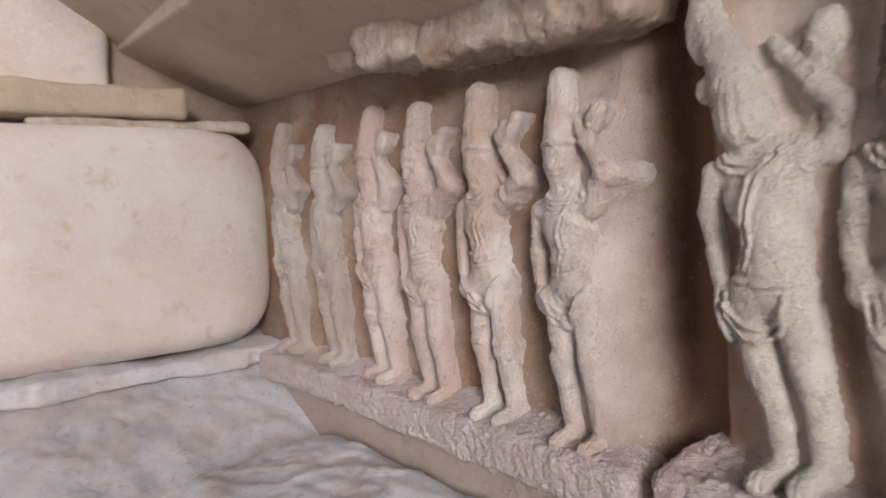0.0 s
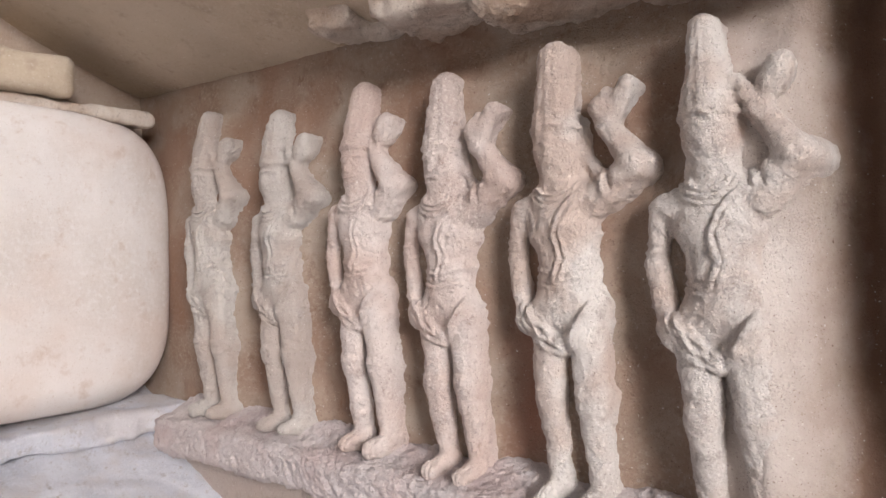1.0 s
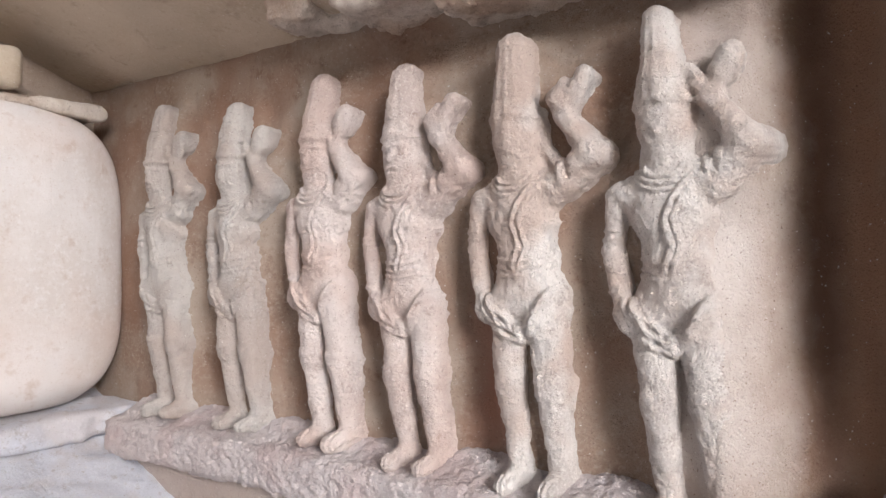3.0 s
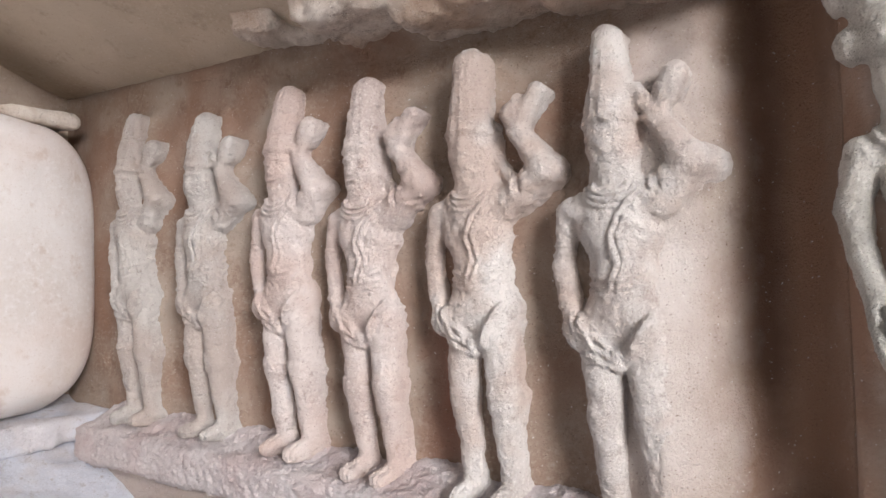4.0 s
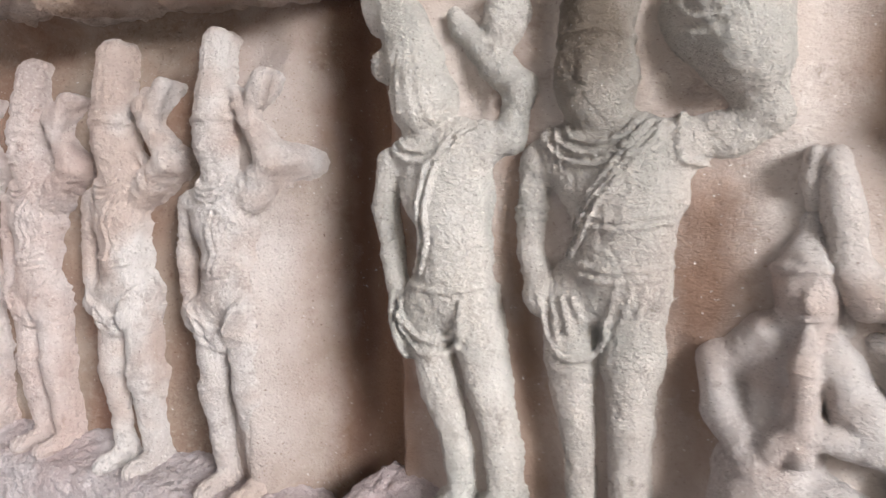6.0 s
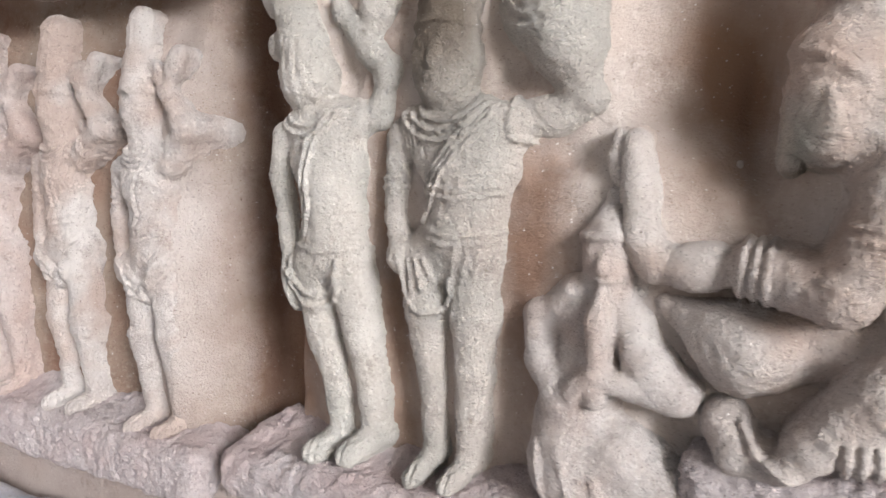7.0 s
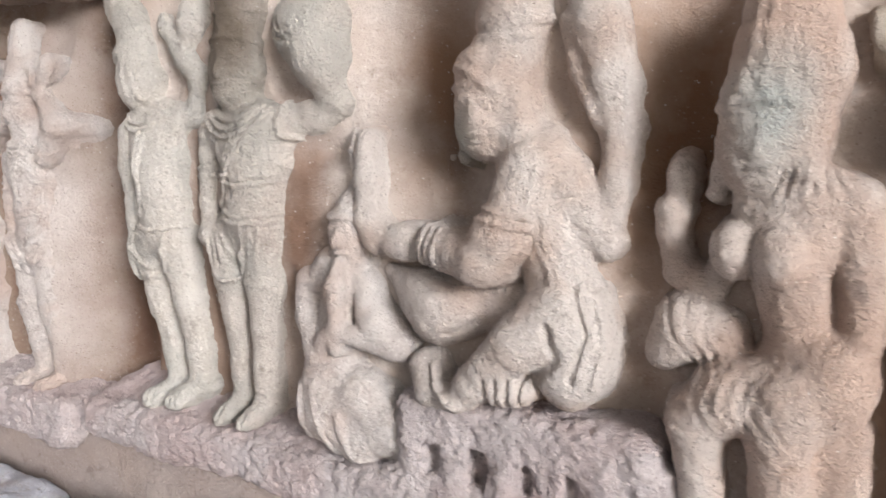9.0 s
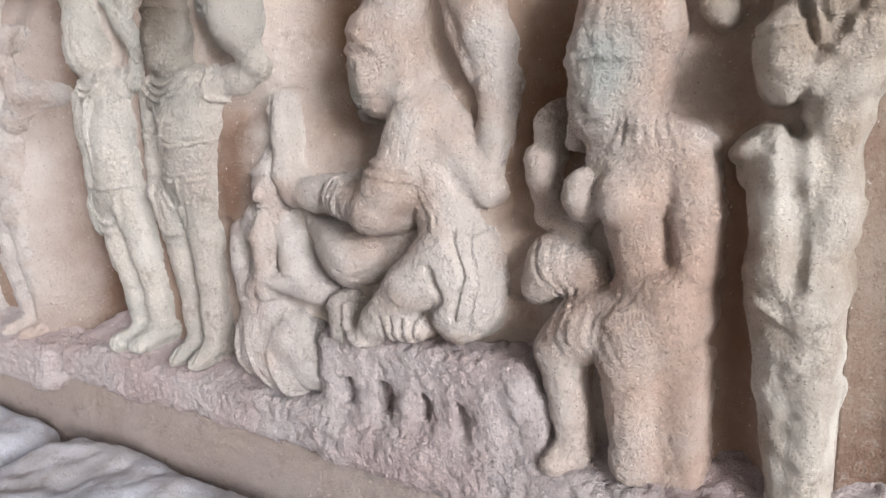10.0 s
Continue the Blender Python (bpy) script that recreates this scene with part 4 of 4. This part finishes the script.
def seated_lady():
    """Seated figure beside the throne, flower in one raised hand."""
    Y = -0.095
    c = Clay((1.46, -0.23, 0.02), (1.86, 0.05, 0.92), 0.0032)
    c.chain([(1.70, Y, 0.290), (1.62, Y - 0.01, 0.265), (1.578, Y - 0.01, 0.225), (1.588, Y, 0.13), (1.595, Y, 0.06)], (0.056, 0.048, 0.038, 0.028, 0.026), 0.012)
    c.chain([(1.72, Y, 0.285), (1.680, Y - 0.02, 0.235), (1.682, Y - 0.012, 0.15), (1.690, Y - 0.01, 0.07)], (0.055, 0.040, 0.030, 0.032), 0.012)
    c.rod((1.592, Y, 0.06), (1.575, Y - 0.035, 0.05), 0.026, 0.02)
    c.block((1.70, -0.105, 0.03), (1.782, 0.03, 0.26), 0.022, 0.015)
    for i in range(7):
        c.band([(1.585 + 0.017 * i, 0.300), (1.572 + 0.018 * i, 0.262), (1.588 + 0.018 * i, 0.235 + 0.004 * (i % 3))], 0.005, 0.0022)
    c.ball((1.730, Y - 0.005, 0.305), (0.056, 0.062, 0.058), 0, 0.015)
    c.chain([(1.705, Y, 0.33), (1.690, Y, 0.40), (1.682, Y, 0.45)], (0.046, 0.040, 0.052), 0.02)
    c.ball((1.685, Y, 0.480), (0.066, 0.048, 0.060), 0, 0.02)
    c.ball((1.618, Y - 0.030, 0.458), (0.028, 0.034, 0.036), 0, 0.007)
    c.ball((1.672, Y - 0.042, 0.455), (0.032, 0.034, 0.037), 0, 0.007)
    c.chain([(1.640, Y, 0.515), (1.69, Y, 0.530), (1.735, Y, 0.520)], (0.028, 0.034, 0.034), 0.02)
    c.block((1.66, -0.05, 0.10), (1.74, 0.03, 0.53), 0.02, 0.03)
    c.chain([(1.742, Y, 0.515), (1.760, Y - 0.012, 0.43), (1.762, Y - 0.020, 0.36), (1.738, Y - 0.035, 0.31)], (0.034, 0.028, 0.024, 0.022), 0.005)
    # raised hand with flower
    c.chain([(1.632, Y + 0.03, 0.49), (1.585, Y + 0.035, 0.405), (1.545, Y + 0.03, 0.42), (1.530, Y + 0.02, 0.48)], (0.026, 0.022, 0.020, 0.019), 0.010)
    c.ball((1.532, Y + 0.015, 0.505), (0.022, 0.022, 0.026), 0, 0.010)
    c.ball((1.540, Y + 0.02, 0.550), (0.020, 0.020, 0.034), 0, 0.008)
    c.rod((1.55, 0.0, 0.42), (1.54, 0.0, 0.55), 0.02, 0.02, 0.02)
    # far knee on the seat
    c.chain([(1.60, Y + 0.03, 0.335), (1.555, Y + 0.02, 0.345), (1.535, Y + 0.02, 0.315)], (0.045, 0.045, 0.032), 0.012)
    for i in range(3):
        c.band([(1.535 + 0.025 * i, 0.385), (1.545 + 0.02 * i, 0.34), (1.575 + 0.016 * i, 0.30)], 0.005, -0.003)
    head(c, 1.636, Y - 0.016, 0.533, 1.02, 4.0, 0.27, 0.036, 0.4)
    c.chain([(1.675, Y, 0.60), (1.690, Y, 0.68), (1.685, Y, 0.76)], (0.042, 0.042, 0.032), 0.02)
    c.rod((1.68, -0.03, 0.57), (1.685, -0.03, 0.76), 0.035, 0.025, 0.03)
    c.rod((1.68, Y - 0.02, 0.585), (1.69, Y - 0.03, 0.560), 0.020, 0.020, 0.01)
    for i in range(6):
        c.band([(1.676 + 0.010 * i, 0.560), (1.664 + 0.015 * i, 0.526 + 0.002 * i)], 0.0045, 0.003)
    for h in (0.45, 0.435, 0.36):
        c.band([(1.735, h), (1.795, h)], 0.005, 0.003)
    # broken cloth hanging over the lap
    c.ball((1.690, Y - 0.045, 0.275), (0.038, 0.026, 0.045), 0, 0.012)
    c.ball((1.735, Y - 0.01, 0.335), (0.04, 0.05, 0.03), 0, 0.02)
    c.low[0] -= 0.010
    return finish(c, "seated_lady_statue", M_LADY, "pale stone seated female figure holding a flower", 12.0, "", ((14, 0.0045), (48, 0.0022), (125, 0.0020)))


def end_figure():
    Y = -0.085
    c = Clay((1.74, -0.21, 0.02), (2.08, 0.05, 1.0), 0.0034)
    c.chain([(1.862, Y, 0.36), (1.872, Y, 0.22), (1.885, Y + 0.005, 0.05)], (0.044, 0.038, 0.030), 0.015)
    c.chain([(1.892, Y - 0.02, 0.36), (1.898, Y - 0.02, 0.22), (1.895, Y - 0.01, 0.05)], (0.032, 0.026, 0.020), 0.012)
    c.block((1.85, -0.08, 0.03), (1.93, 0.03, 0.45), 0.03, 0.02)
    c.ball((1.875, Y, 0.35), (0.056, 0.055, 0.055), 0, 0.02)
    c.chain([(1.862, Y, 0.38), (1.855, Y, 0.44), (1.856, Y, 0.50)], (0.044, 0.040, 0.052), 0.02)
    c.block((1.84, -0.06, 0.35), (1.93, 0.03, 0.60), 0.02, 0.02)
    c.chain([(1.832, Y, 0.525), (1.815, Y + 0.01, 0.49), (1.812, Y - 0.02, 0.515)], (0.020, 0.016, 0.013), 0.010)
    c.ball((1.808, Y - 0.02, 0.522), (0.022, 0.014, 0.010), -30, 0.008)
    c.chain([(1.895, Y, 0.55), (1.900, Y, 0.45), (1.895, Y - 0.005, 0.36)], (0.034, 0.032, 0.026), 0.008)
    c.ball((1.848, Y - 0.03, 0.630), (0.032, 0.04, 0.056), 0, 0.01)
    c.chain([(1.885, Y, 0.66), (1.900, Y, 0.70), (1.905, Y, 0.78)], (0.056, 0.062, 0.05), 0.012)
    c.ball((1.880, Y - 0.03, 0.605), (0.018, 0.02, 0.026), 0, 0.008)
    c.chain([(1.90, Y, 0.62), (1.905, Y, 0.56)], (0.034, 0.036), 0.012)
    c.rod((1.89, -0.03, 0.58), (1.90, -0.03, 0.78), 0.04, 0.04, 0.03)
    for o in (0.0, 0.025, 0.05):
        c.band([(1.870 + o, 0.72), (1.895 + o * 0.6, 0.645)], 0.006, -0.004)
    c.band([(1.82, 0.66), (1.88, 0.665)], 0.008, 0.006)
    c.band([(1.862, 0.540), (1.868, 0.45), (1.876, 0.36)], 0.018, -0.011)
    c.band([(1.866, 0.690), (1.878, 0.640), (1.905, 0.615)], 0.009, -0.012)
    c.band([(1.930, 0.700), (1.900, 0.650), (1.880, 0.625)], 0.010, -0.014)
    for u, h in ((1.90, 0.625), (1.925, 0.60), (1.905, 0.59), (1.935, 0.64)):
        c.ball((u, Y - 0.020, h), (0.022, 0.022, 0.024), 20, 0.016)
    c.band([(1.83, 0.335), (1.865, 0.315), (1.91, 0.325)], 0.012, 0.008)
    # hand of a further figure, low over the lady's shoulder
    c.chain([(1.745, Y + 0.02, 0.72), (1.765, Y + 0.01, 0.69)], (0.03, 0.022), 0.01)
    return finish(c, "end_statue", M_FIG_BROWN, "weathered grey-brown stone standing figure at the panel's end", 13.0, "", ((16, 0.007), (50, 0.004)))


attendant()
guard()
kneeling()
seated_lord()
throne()
seated_lady()
end_figure()


# ---- the rock face that the figures are cut from ----
def blurred(a, r):
    """Three box blurs in both directions."""
    for _ in range(3):
        for ax in (0, 1):
            pad = [(0, 0), (0, 0)]
            pad[ax] = (r + 1, r)
            c = np.cumsum(np.pad(a, pad, mode="edge"), axis=ax)
            n = a.shape[ax]
            a = (np.take(c, np.arange(2 * r + 1, 2 * r + 1 + n), ax) - np.take(c, np.arange(n), ax)) / (2 * r + 1)
    return a


NEAR, WIDE = blurred(CARVED.astype(float), 4), blurred(CARVED.astype(float), 10)


def sample(field, u, v):
    i, j = (u - CX0) / CSTEP, (v - CZ0) / CSTEP
    i, j = np.clip(i, 0, field.shape[0] - 1.001), np.clip(j, 0, field.shape[1] - 1.001)
    a, b = i.astype(int), j.astype(int)
    p, q = i - a, j - b
    return (field[a, b] * (1 - p) + field[a + 1, b] * p) * (1 - q) + (field[a, b + 1] * (1 - p) + field[a + 1, b + 1] * p) * q


def back_place(u, v):
    p = np.stack([u, np.zeros_like(u), v], 1)
    y = -0.012 + 0.010 * vnoise(p, 3.5, 3) + 0.006 * vnoise(p, 16, 3) + 0.0022 * vnoise(p, 60, 2)
    y += 0.09 * step(u, 0.105, 0.215) * (1 - step(u, 0.285, 0.355))          # upright groove between the panels
    y -= 0.040 * bell(u, 0.085, 0.055) * (1 - 0.7 * step(v, 0.25, 0.60)) * (1 - step(v, 0.80, 0.95))         # uncut stone beside the last figure
    y += 0.045 * bell(u, 1.54, 0.085) * bell(v, 0.60, 0.26)                 # hollow between the seated figures
    y += 0.04 * bell(u, 1.165, 0.03) * bell(v, 0.66, 0.10)                 # upright gash
    y += 0.03 * bell(u, 1.13, 0.08) * bell(v, 0.66, 0.22)
    y -= 0.012 * bell(u, 0.98, 0.09) * step(v, 0.60, 0.75)
    y += 0.022 * bell(u, 1.80, 0.035) * (1 - step(v, 0.60, 0.80))
    y -= 0.03 * step(u, 1.97, 2.05)
    y -= 0.06 * step(v, 0.98, 1.03) * bell(u, -0.3, 0.6)
    # stone left standing round each figure, in a soft fillet
    y -= 0.040 * np.clip(1.5 * sample(NEAR, u, v), 0, 1) ** 1.1 + 0.036 * sample(WIDE, u, v)
    p[:, 1] = y
    return p


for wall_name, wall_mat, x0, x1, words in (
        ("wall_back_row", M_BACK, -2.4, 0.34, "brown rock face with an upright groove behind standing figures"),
        ("wall_back_court", M_BACK_PALE, 0.3402, 1.93, "beige and ochre rock face behind the court scene, gaps painted with shade"),
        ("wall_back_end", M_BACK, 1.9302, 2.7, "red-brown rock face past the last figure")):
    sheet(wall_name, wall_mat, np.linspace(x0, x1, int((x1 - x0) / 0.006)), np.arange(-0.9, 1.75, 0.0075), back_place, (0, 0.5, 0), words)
